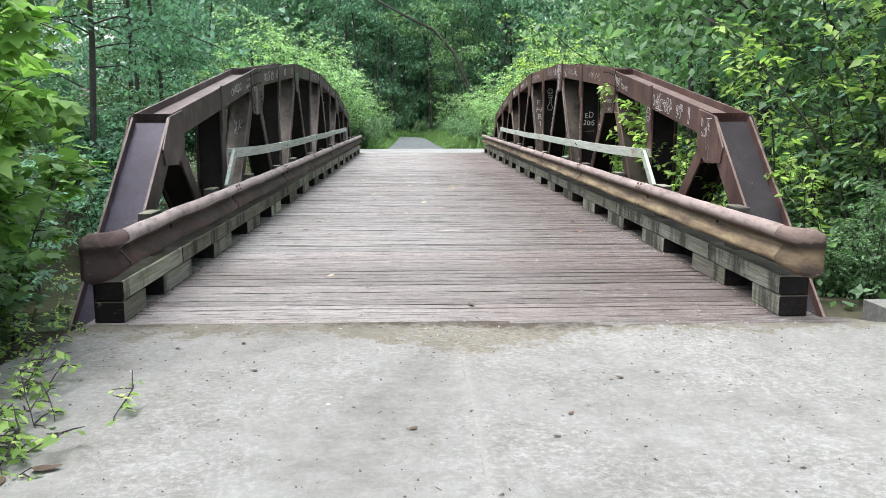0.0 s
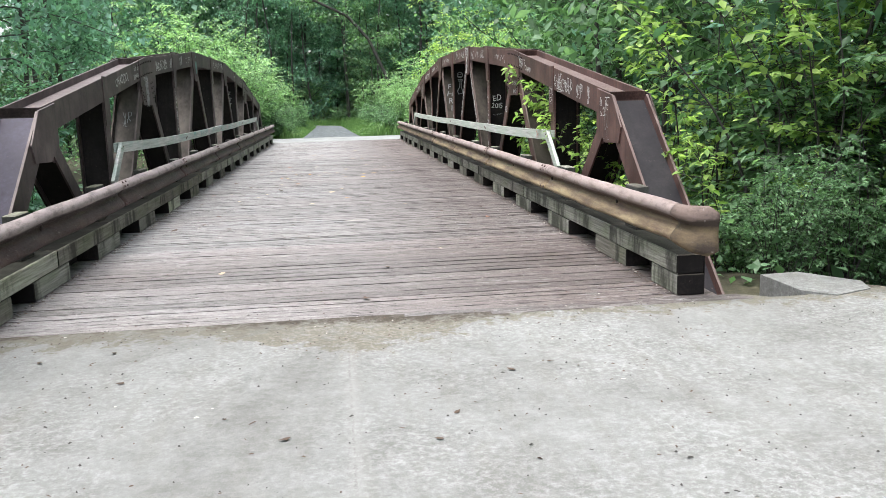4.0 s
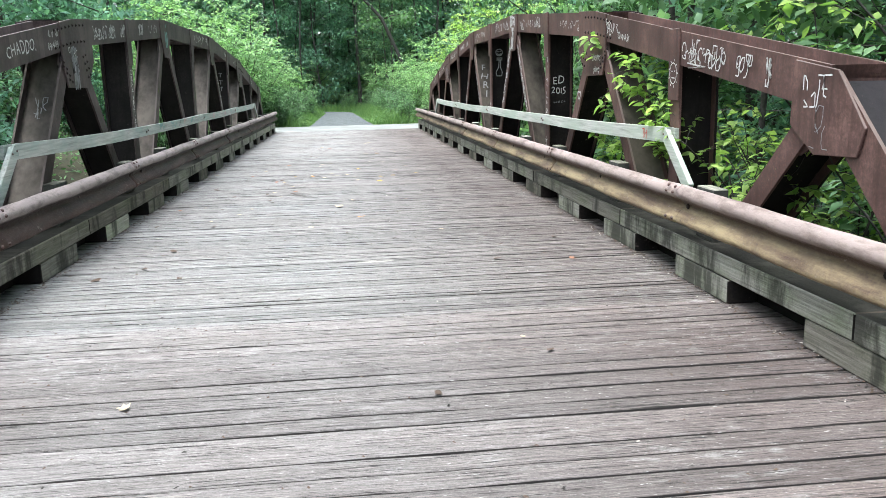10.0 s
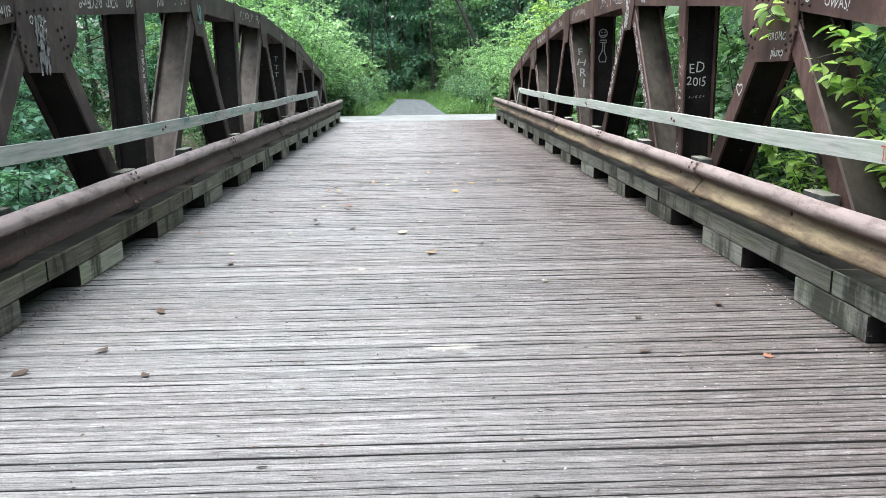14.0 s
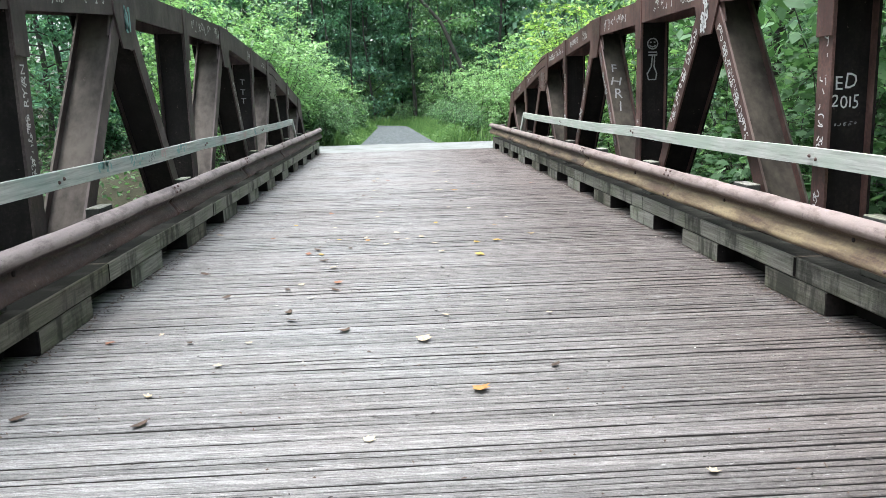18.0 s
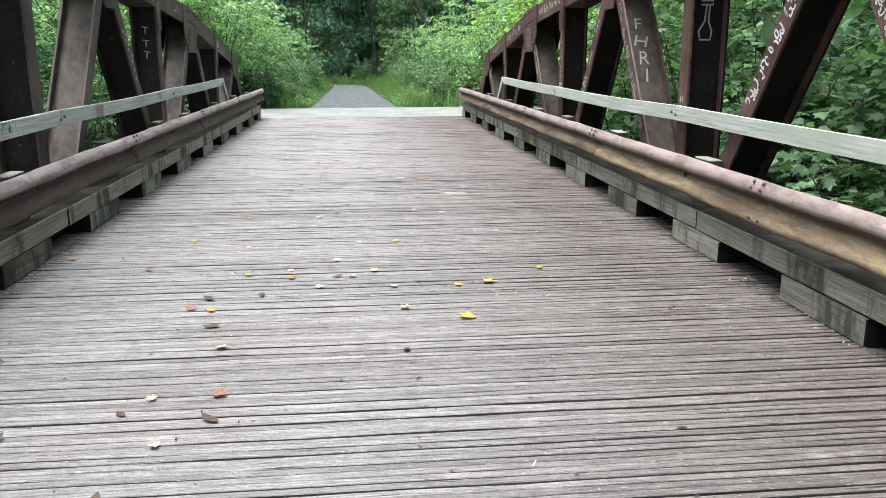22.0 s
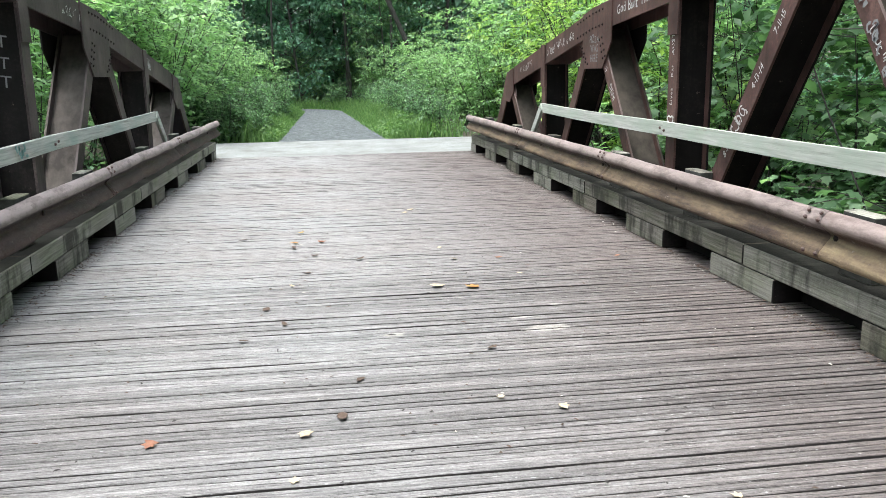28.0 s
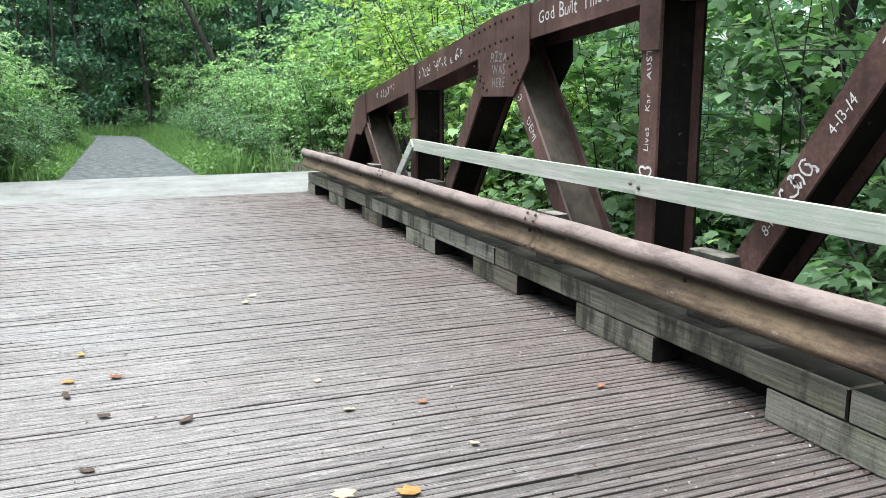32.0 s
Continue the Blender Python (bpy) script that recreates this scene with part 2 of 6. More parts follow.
def mat_rail(name, ridge, mid, low, rough=0.62):
    """Rusted rail: chalky upper fold, brown valley, stained lower fold; light and shade coloured in."""
    m, nt, b = nodes_of(name)
    v = coords(nt, "World", (1, 1, 1))
    big = noise_tex(nt, coords(nt, "World", (6, 1.1, 10)), 1.0, 7, 0.65)
    small = noise_tex(nt, v, 42, 7, 0.72)
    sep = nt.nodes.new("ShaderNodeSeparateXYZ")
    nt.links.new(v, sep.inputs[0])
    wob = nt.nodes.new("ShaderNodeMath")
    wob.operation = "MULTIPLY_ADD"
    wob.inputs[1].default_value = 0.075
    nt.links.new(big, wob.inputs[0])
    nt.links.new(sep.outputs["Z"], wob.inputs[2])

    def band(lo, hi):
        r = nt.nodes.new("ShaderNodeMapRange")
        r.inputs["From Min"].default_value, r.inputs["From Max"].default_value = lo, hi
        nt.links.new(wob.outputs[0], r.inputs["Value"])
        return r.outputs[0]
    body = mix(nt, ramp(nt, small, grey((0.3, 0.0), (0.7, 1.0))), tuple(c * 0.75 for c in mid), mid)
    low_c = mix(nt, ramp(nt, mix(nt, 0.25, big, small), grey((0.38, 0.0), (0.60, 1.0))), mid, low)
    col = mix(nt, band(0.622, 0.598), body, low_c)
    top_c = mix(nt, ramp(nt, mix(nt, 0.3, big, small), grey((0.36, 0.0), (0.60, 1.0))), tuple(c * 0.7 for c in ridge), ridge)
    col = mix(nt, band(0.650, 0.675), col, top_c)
    chips = noise_tex(nt, v, 17, 8, 0.75)
    stain = noise_tex(nt, coords(nt, "World", (9, 3.0, 9)), 1.0, 8, 0.7)
    col = mix(nt, ramp(nt, stain, grey((0.40, 0.45), (0.52, 0.0))), col, tuple(c * 0.8 for c in mid))
    col = mix(nt, ramp(nt, chips, grey((0.62, 0.0), (0.67, 0.6))), col, (0.36, 0.31, 0.28))
    col = mix(nt, ramp(nt, chips, grey((0.31, 0.55), (0.37, 0.0))), col, (0.035, 0.02, 0.015))
    nt.links.new(col, b.inputs["Base Color"])
    nt.links.new(ramp(nt, small, grey((0.3, rough - 0.14), (0.7, rough + 0.2))), b.inputs["Roughness"])
    b.inputs["Metallic"].default_value = 0.1
    b.inputs["Specular IOR Level"].default_value = 0.3
    bump(nt, b, mix(nt, 0.5, stain, chips), 0.9, 0.012)
    return m


def mat_concrete(name, gain=1.0, tint=(0.86, 0.87, 0.86), crack_x=None, soil=True):
    m, nt, b = nodes_of(name)
    v = coords(nt, "World", (1, 1, 1))
    big = noise_tex(nt, v, 1.1, 9, 0.66)
    med = noise_tex(nt, v, 5.0, 10, 0.78)
    fine = noise_tex(nt, v, 75, 5, 0.75)
    flat = noise_tex(nt, coords(nt, "World", (1.0, 1.0, 1)), 24.0, 12, 0.85)
    col = ramp(nt, mix(nt, 0.5, big, med), [(0.34, (0.128, 0.125, 0.117)), (0.45, (0.190, 0.189, 0.180)), (0.56, (0.238, 0.239, 0.232)), (0.68, (0.318, 0.321, 0.314))])
    streak = noise_tex(nt, coords(nt, "World", (5, 0.7, 1)), 1.0, 5, 0.6)
    col = mix(nt, ramp(nt, streak, grey((0.5, 0), (0.72, 0.4))), col, (0.165, 0.155, 0.135))
    col = mix(nt, 1.0, col, tuple(gain * c for c in tint), "MULTIPLY")
    # pale worn scuffs in drifts
    drift = noise_tex(nt, v, 0.8, 3, 0.5)
    scuff = mix(nt, 1.0, ramp(nt, flat, grey((0.47, 0.0), (0.60, 0.6))), ramp(nt, drift, grey((0.40, 0.30), (0.62, 0.9))), "MULTIPLY")
    col = mix(nt, scuff, col, (0.42, 0.425, 0.42))
    col = mix(nt, ramp(nt, fine, grey((0.30, 0.75), (0.41, 0.0))), col, (0.085, 0.08, 0.07))
    col = mix(nt, ramp(nt, fine, grey((0.62, 0.0), (0.72, 0.5))), col, (0.42, 0.42, 0.40))
    pit = noise_tex(nt, v, 26.0, 2, 0.5)
    col = mix(nt, ramp(nt, pit, grey((0.735, 0.0), (0.76, 0.8))), col, (0.07, 0.065, 0.058))
    # soil washed against the first planks, deepest near the middle
    sep = nt.nodes.new("ShaderNodeSeparateXYZ")
    nt.links.new(v, sep.inputs[0])

    def math2(op, a, c, d=None):
        n = nt.nodes.new("ShaderNodeMath")
        n.operation = op
        for s, val in zip(n.inputs, (a, c, d)):
            if isinstance(val, (int, float)):
                s.default_value = val
            elif val is not None:
                nt.links.new(val, s)
        return n.outputs[0]
    def spread(reach, wob, soft, tint, fac):
        past = math2("ADD", math2("ADD", sep.outputs["Y"], 0.08), reach)
        past = math2("MULTIPLY_ADD", math2("ADD", med, -0.5), wob, past)
        r = nt.nodes.new("ShaderNodeMapRange")
        r.inputs["From Min"].default_value, r.inputs["From Max"].default_value = 0.0, soft
        nt.links.new(past, r.inputs["Value"])
        near = math2("LESS_THAN", sep.outputs["Y"], 5.0)
        patchy = math2("MULTIPLY", ramp(nt, med, grey((0.40, 0.45), (0.52, 1.0))), fac)
        return mix(nt, math2("MULTIPLY", math2("MULTIPLY", r.outputs[0], near), patchy), col, mix(nt, 1.0, col, tint, "MULTIPLY"))
    lobe = math2("ABSOLUTE", math2("ADD", sep.outputs["X"], -0.05), 0.0)
    if soil:
        col = spread(math2("MAXIMUM", math2("MULTIPLY_ADD", lobe, -0.62, 0.95), 0.36), 1.9, 0.13, (0.66, 0.60, 0.50), 0.95)
    lobe = math2("ABSOLUTE", math2("ADD", sep.outputs["X"], -0.6), 0.0)
    if soil:
        col = spread(math2("MAXIMUM", math2("MULTIPLY_ADD", lobe, -0.12, 0.30), 0.05), 0.9, 0.14, (0.40, 0.36, 0.34), 1.0)
    # fine pale veins where the surface has crazed, in patches
    cell = nt.nodes.new("ShaderNodeTexVoronoi")
    cell.feature = "DISTANCE_TO_EDGE"
    cell.inputs["Scale"].default_value = 9.0
    warp = nt.nodes.new("ShaderNodeVectorMath")
    warp.operation = "MULTIPLY_ADD"
    warp.inputs[1].default_value = (0.16, 0.16, 0.0)
    tint_noise = nt.nodes.new("ShaderNodeTexNoise")
    tint_noise.inputs["Scale"].default_value = 7.0
    nt.links.new(v, tint_noise.inputs["Vector"])
    nt.links.new(tint_noise.outputs["Color"], warp.inputs[0])
    nt.links.new(v, warp.inputs[2])
    nt.links.new(warp.outputs[0], cell.inputs["Vector"])
    vein = math2("MULTIPLY", ramp(nt, cell.outputs["Distance"], grey((0.012, 0.17), (0.05, 0.0))), ramp(nt, drift, grey((0.50, 0.0), (0.60, 1.0))))
    col = mix(nt, math2("MULTIPLY", vein, ramp(nt, med, grey((0.44, 0.0), (0.54, 1.0)))), col, (0.46, 0.46, 0.44))
    col = mix(nt, ramp(nt, big, grey((0.33, 0.34), (0.47, 0.0))), col, (0.13, 0.127, 0.118))
    if crack_x is not None:
        # a hairline joint down the slab, patched with pale grout
        line = math2("ABSOLUTE", math2("SUBTRACT", math2("MULTIPLY_ADD", math2("ADD", med, -0.5), 0.16, sep.outputs["X"]), crack_x), 0.0)
        on = math2("LESS_THAN", sep.outputs["Y"], -0.75)
        col = mix(nt, math2("MULTIPLY", on, ramp(nt, line, grey((0.0, 0.22), (0.06, 0.0)))), col, (0.34, 0.335, 0.32))
        broken = math2("MULTIPLY", on, ramp(nt, med, grey((0.48, 0.0), (0.58, 0.75))))
        col = mix(nt, math2("MULTIPLY", broken, ramp(nt, line, grey((0.003, 0.8), (0.008, 0.0)))), col, (0.075, 0.07, 0.06))
    nt.links.new(col, b.inputs["Base Color"])
    b.inputs["Roughness"].default_value = 0.9
    b.inputs["Specular IOR Level"].default_value = 0.25
    bump(nt, b, mix(nt, 0.5, flat, fine), 0.9, 0.008)
    return m


def mat_noise(name, stops, scale, rough=0.9, bump_s=0.6, kind="World", detail=8):
    m, nt, b = nodes_of(name)
    v = coords(nt, kind, (1, 1, 1), kind == "Object")
    n1 = noise_tex(nt, v, scale, detail, 0.7)
    n2 = noise_tex(nt, v, scale * 0.12, 4, 0.6)
    col = ramp(nt, mix(nt, 0.4, n1, n2), stops)
    nt.links.new(col, b.inputs["Base Color"])
    b.inputs["Roughness"].default_value = rough
    bump(nt, b, n1, bump_s, 0.01)
    return m


def mat_leaf(name, stops, trans=0.35, gloss=0.45):
    """Leaf: each blade takes its own green; light passes through it."""
    m, nt, b = nodes_of(name)
    geo = nt.nodes.new("ShaderNodeNewGeometry")
    patch = noise_tex(nt, coords(nt, "World", (1, 1, 1)), 1.6, 4, 0.65)
    fac = nt.nodes.new("ShaderNodeMath")
    fac.operation = "MULTIPLY_ADD"
    fac.inputs[1].default_value, fac.inputs[2].default_value = 0.55, -0.16
    nt.links.new(geo.outputs["Random Per Island"], fac.inputs[0])
    add = nt.nodes.new("ShaderNodeMath")
    add.operation = "MULTIPLY_ADD"
    add.inputs[1].default_value = 0.85
    nt.links.new(patch, add.inputs[0])
    nt.links.new(fac.outputs[0], add.inputs[2])
    col = ramp(nt, add.outputs[0], stops)
    nt.links.new(col, b.inputs["Base Color"])
    b.inputs["Roughness"].default_value = gloss
    b.inputs["Specular IOR Level"].default_value = 0.3
    tr = nt.nodes.new("ShaderNodeBsdfTranslucent")
    nt.links.new(mix(nt, 1.0, col, (1.3, 1.52, 0.9), "MULTIPLY"), tr.inputs["Color"])
    ms = nt.nodes.new("ShaderNodeMixShader")
    ms.inputs[0].default_value = trans
    out = nt.nodes["Material Output"]
    nt.links.new(b.outputs[0], ms.inputs[1])
    nt.links.new(tr.outputs[0], ms.inputs[2])
    nt.links.new(ms.outputs[0], out.inputs["Surface"])
    return m


WORN_SPOTS = ((0.92, 15.57, 0.20, 0.075), (0.81, 15.82, 0.09, 0.03), (-0.02, 15.61, 0.08, 0.04), (1.11, 16.05, 0.06, 0.025), (0.2, 4.9, 0.2, 0.05))
M_DECK = mat_deck("weathered_deck_wood", (0.97, 0.965, 0.965), 0.45, 0.345, WORN_SPOTS)
M_DECKN = mat_deck("purple_brown_deck_wood", (0.91, 0.865, 0.86), 0.5, 0.395)
M_BLOCK = mat_timber("pale_topped_timber", 0.0)
# far slab's copy: glancing sky reflection is put into its gain and tint
M_TIMBER, M_CONC, M_CONC_SKY = mat_timber("grey_curb_timber"), mat_concrete("worn_concrete", 1.0, (0.86, 0.87, 0.86), -0.01), mat_concrete("sky_paled_concrete", 1.22, (0.84, 0.88, 0.89))
M_CONCW = mat_concrete("clean_worn_concrete", 0.9, (0.86, 0.87, 0.86), None, False)
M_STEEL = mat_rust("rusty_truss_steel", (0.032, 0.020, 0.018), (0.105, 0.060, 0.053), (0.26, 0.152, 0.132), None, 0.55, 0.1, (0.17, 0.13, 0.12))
# shade is put into this black, sky light into its paler upward colour
M_SHADE = mat_rust("shade_black", (0.007, 0.006, 0.006), (0.015, 0.013, 0.013), (0.038, 0.031, 0.028), None, 0.75, 0.0, (0.095, 0.082, 0.068), 0.1)
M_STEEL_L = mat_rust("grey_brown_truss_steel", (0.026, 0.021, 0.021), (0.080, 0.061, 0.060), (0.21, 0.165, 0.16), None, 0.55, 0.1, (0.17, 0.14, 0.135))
M_SHADE_L = mat_rust("shade_black_left", (0.010, 0.009, 0.009), (0.021, 0.019, 0.0185), (0.052, 0.044, 0.041), None, 0.75, 0.0, (0.15, 0.13, 0.115), 0.12)
# sky reflection on the left end posts is put into this plum tone
M_SKY_PLUM = mat_rust("sky_tinted_plate", (0.022, 0.019, 0.030), (0.040, 0.035, 0.055), (0.078, 0.070, 0.108), None, 0.55, 0.0, None, 0.22)
M_CHAR = mat_rust("charcoal_plate", (0.011, 0.010, 0.012), (0.020, 0.018, 0.021), (0.045, 0.039, 0.042), None, 0.55, 0.0, None, 0.2)
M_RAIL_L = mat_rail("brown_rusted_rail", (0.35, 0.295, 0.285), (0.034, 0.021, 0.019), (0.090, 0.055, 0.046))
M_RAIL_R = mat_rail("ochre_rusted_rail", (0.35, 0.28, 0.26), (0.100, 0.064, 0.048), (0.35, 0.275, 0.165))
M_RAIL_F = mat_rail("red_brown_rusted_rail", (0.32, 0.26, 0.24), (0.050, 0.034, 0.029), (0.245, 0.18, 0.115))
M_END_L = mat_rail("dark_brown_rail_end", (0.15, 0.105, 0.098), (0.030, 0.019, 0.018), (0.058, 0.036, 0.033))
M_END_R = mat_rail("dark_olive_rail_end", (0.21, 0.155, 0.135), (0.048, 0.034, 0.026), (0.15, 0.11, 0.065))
M_BOLT = mat_rust("dark_rusty_bolt", (0.008, 0.006, 0.006), (0.018, 0.012, 0.011), (0.045, 0.03, 0.026))
M_HAND_R = mat_board("bare_weathered_board", (0.37, 0.44, 0.36), 0.8)
M_HAND_L = mat_board("greenish_weathered_board", (0.25, 0.37, 0.33), 0.6)
M_DARK_TIMBER = mat_noise("dark_timber", [(0.3, (0.018, 0.018, 0.016)), (0.5, (0.048, 0.049, 0.043)), (0.7, (0.10, 0.105, 0.092))], 16, 0.9, 0.6)
M_GRIME_SHADE = mat_noise("grime_and_gap_shade", [(0.3, (0.018, 0.016, 0.015)), (0.6, (0.052, 0.046, 0.043))], 20, 0.95, 0.3)
M_GRAVEL = mat_noise("grey_gravel", [(0.40, (0.034, 0.040, 0.043)), (0.5, (0.078, 0.089, 0.093)), (0.60, (0.19, 0.21, 0.215))], 48, 0.95, 1.0)
M_SOIL = mat_noise("leaf_litter_soil", [(0.3, (0.022, 0.020, 0.012)), (0.5, (0.045, 0.042, 0.024)), (0.7, (0.085, 0.075, 0.042))], 14, 0.95, 1.0)
M_BARK = mat_noise("grey_brown_bark", [(0.3, (0.022, 0.020, 0.018)), (0.5, (0.052, 0.048, 0.042)), (0.72, (0.12, 0.115, 0.105))], 18, 0.92, 1.0)
M_PAINT_W = mat_noise("white_marker_paint", [(0.3, (0.42, 0.41, 0.40)), (0.6, (0.72, 0.71, 0.70))], 60, 0.7, 0.1)
M_PAINT_R = mat_noise("red_marker_paint", [(0.3, (0.38, 0.05, 0.04)), (0.6, (0.55, 0.09, 0.06))], 60, 0.7, 0.1)
M_PAINT_K = mat_noise("dark_marker_paint", [(0.3, (0.03, 0.035, 0.04)), (0.6, (0.07, 0.08, 0.09))], 60, 0.7, 0.1)
M_PAINT_F = mat_noise("faded_spray_paint", [(0.3, (0.17, 0.17, 0.17)), (0.6, (0.31, 0.315, 0.32))], 40, 0.8, 0.1)
M_PAINT_P = mat_noise("pink_chalk", [(0.3, (0.42, 0.30, 0.28)), (0.6, (0.55, 0.42, 0.40))], 40, 0.8, 0.1)
M_PAINT_T = mat_noise("teal_spray_paint", [(0.3, (0.14, 0.30, 0.28)), (0.6, (0.24, 0.42, 0.39))], 40, 0.8, 0.1)
GREEN = [(0.05, (0.020, 0.046, 0.024)), (0.4, (0.075, 0.150, 0.068)), (0.7, (0.168, 0.290, 0.162)), (0.98, (0.335, 0.50, 0.28))]
FRESH = [(0.05, (0.045, 0.1, 0.055)), (0.4, (0.18, 0.295, 0.15)), (0.7, (0.33, 0.51, 0.265)), (0.98, (0.48, 0.64, 0.36))]
LIME = [(0.05, (0.042, 0.082, 0.021)), (0.4, (0.19, 0.31, 0.085)), (0.7, (0.38, 0.52, 0.165)), (0.98, (0.60, 0.70, 0.26))]
DEEP = [(0.05, (0.026, 0.060, 0.044)), (0.4, (0.095, 0.185, 0.126)), (0.7, (0.170, 0.335, 0.25)), (0.98, (0.31, 0.55, 0.40))]
M_LEAF, M_LIME, M_DEEP = mat_leaf("mid_green_leaf", GREEN, 0.42), mat_leaf("lime_green_leaf", LIME, 0.46), mat_leaf("deep_green_leaf", DEEP, 0.4, 0.6)
M_FRESH = mat_leaf("fresh_green_leaf", FRESH, 0.42)
LUSH = [(0.05, (0.040, 0.085, 0.028)), (0.4, (0.145, 0.27, 0.075)), (0.7, (0.26, 0.44, 0.125)), (0.98, (0.41, 0.60, 0.20))]
M_LUSH = mat_leaf("lush_green_leaf", LUSH, 0.44)
# far-woods leaf: distance haze is put into its paler, bluish green
HAZE_GREEN = [(0.05, (0.055, 0.105, 0.082)), (0.4, (0.15, 0.27, 0.20)), (0.7, (0.26, 0.43, 0.32)), (0.98, (0.42, 0.62, 0.47))]
M_HAZE_LEAF = mat_leaf("hazy_far_leaf", HAZE_GREEN, 0.45, 0.7)
M_GRASS = mat_leaf("grass_blade", [(0.05, (0.05, 0.10, 0.036)), (0.5, (0.125, 0.225, 0.08)), (0.98, (0.24, 0.37, 0.14))], 0.35, 0.6)
M_DRY = mat_noise("yellow_fallen_leaf", [(0.3, (0.40, 0.23, 0.04)), (0.6, (0.55, 0.38, 0.08))], 30, 0.7, 0.3)
M_DRYO = mat_noise("orange_fallen_leaf", [(0.3, (0.26, 0.11, 0.03)), (0.6, (0.48, 0.26, 0.08))], 30, 0.7, 0.3)
M_DRYR = mat_noise("russet_fallen_leaf", [(0.3, (0.16, 0.05, 0.028)), (0.6, (0.30, 0.14, 0.08))], 30, 0.7, 0.3)
M_DRYB = mat_noise("brown_curled_leaf", [(0.3, (0.035, 0.022, 0.015)), (0.6, (0.10, 0.065, 0.045))], 30, 0.8, 0.3)
M_DRYT = mat_noise("tan_fallen_leaf", [(0.3, (0.36, 0.27, 0.17)), (0.6, (0.55, 0.46, 0.33))], 30, 0.8, 0.3)

# ---- building helpers ----
def box(bm, lo, hi, m=None):
    """A box between two corners, moved by m."""
    vs = [bm.verts.new((m @ Vector(c)) if m else c) for c in
          ((x, y, z) for z in (lo[2], hi[2]) for y in (lo[1], hi[1]) for x in (lo[0], hi[0]))]
    for f in ((0, 2, 3, 1), (4, 5, 7, 6), (0, 1, 5, 4), (2, 6, 7, 3), (0, 4, 6, 2), (1, 3, 7, 5)):
        bm.faces.new([vs[i] for i in f])
    return vs


def soften(bm, w, seg=1):
    bmesh.ops.bevel(bm, geom=list(bm.edges), offset=w, segments=seg, affect="EDGES", profile=0.5, clamp_overlap=True)


def prism(bm, pts, x0, x1):
    """A plate with the outline pts in (y, z), from x0 to x1."""
    a = [bm.verts.new((x0, y, z)) for y, z in pts]
    c = [bm.verts.new((x1, y, z)) for y, z in pts]
    n = len(pts)
    bm.faces.new(a)
    bm.faces.new(c[::-1])
    for i in range(n):
        bm.faces.new((a[i], c[i], c[(i + 1) % n], a[(i + 1) % n]))


def mesh_of(name, bm, material, smooth=False):
    bmesh.ops.recalc_face_normals(bm, faces=list(bm.faces))
    me = bpy.data.meshes.new(name)
    bm.to_mesh(me)
    bm.free()
    me.materials.append(material)
    if smooth:
        me.polygons.foreach_set("use_smooth", [True] * len(me.polygons))
    return me


def part(name, bm, material, parent, label="", smooth=False):
    """One mesh object under a thing or a part."""
    ob = new(name, mesh_of(name, bm, material, smooth))
    ob.parent = parent
    if label:
        tagged(ob, label)
    return ob


def thing(name, label, category, group="", kind="", at=(0, 0, 0)):
    ob = new(name)
    ob.location = at
    ob.empty_display_size = 0.2
    return tagged(ob, label, category, group, kind)


def solid(name, bm, material, label, category, group="", kind="", smooth=False):
    ob = new(name, mesh_of(name, bm, material, smooth))
    return tagged(ob, label, category, group, kind)


def raw_mesh(name, verts, faces_flat, loops_per, material, smooth=False):
    """A mesh from arrays: verts (n, 3), flat loop indices and the loops in each face."""
    me = bpy.data.meshes.new(name)
    me.vertices.add(len(verts))
    me.vertices.foreach_set("co", np.asarray(verts, np.float32).ravel())
    me.loops.add(len(faces_flat))
    me.loops.foreach_set("vertex_index", np.asarray(faces_flat, np.int32))
    starts = np.concatenate([[0], np.cumsum(loops_per)[:-1]]).astype(np.int32)
    me.polygons.add(len(loops_per))
    me.polygons.foreach_set("loop_start", starts)
    me.polygons.foreach_set("loop_total", np.asarray(loops_per, np.int32))
    me.materials.append(material)
    if smooth:
        me.polygons.foreach_set("use_smooth", [True] * len(loops_per))
    me.update(calc_edges=True)
    me.validate()
    return me


# ---- the plan of the bridge ----
LEN = 23.8            # deck from y = 0 to LEN
CURB = 2.2            # inner face of the curbs
MID = 11.85           # middle of the trusses
PANEL = 1.965
FACE = 2.41           # road face of the truss members
BACK = 2.71
LOWZ = -0.57
UPPER = {-5: 1.37, -3: 1.96, -1: 2.27, 1: 2.27, 3: 1.96, 5: 1.37}  # top of the chord at the joints
CH = 0.235            # height of the chord


def chord_top(y):
    ks = sorted(UPPER)
    return float(np.interp((y - MID) / PANEL, ks, [UPPER[k] for k in ks]))


# ---- setting: ground, creek, slabs, path ----
def path_mid(y):
    """The middle of the trail, which bends away at its far end."""
    return -0.20 - 0.014 * (y - 27) - 0.16 * max(0, y - 42.5) ** 2 if y > 27 else 0.0


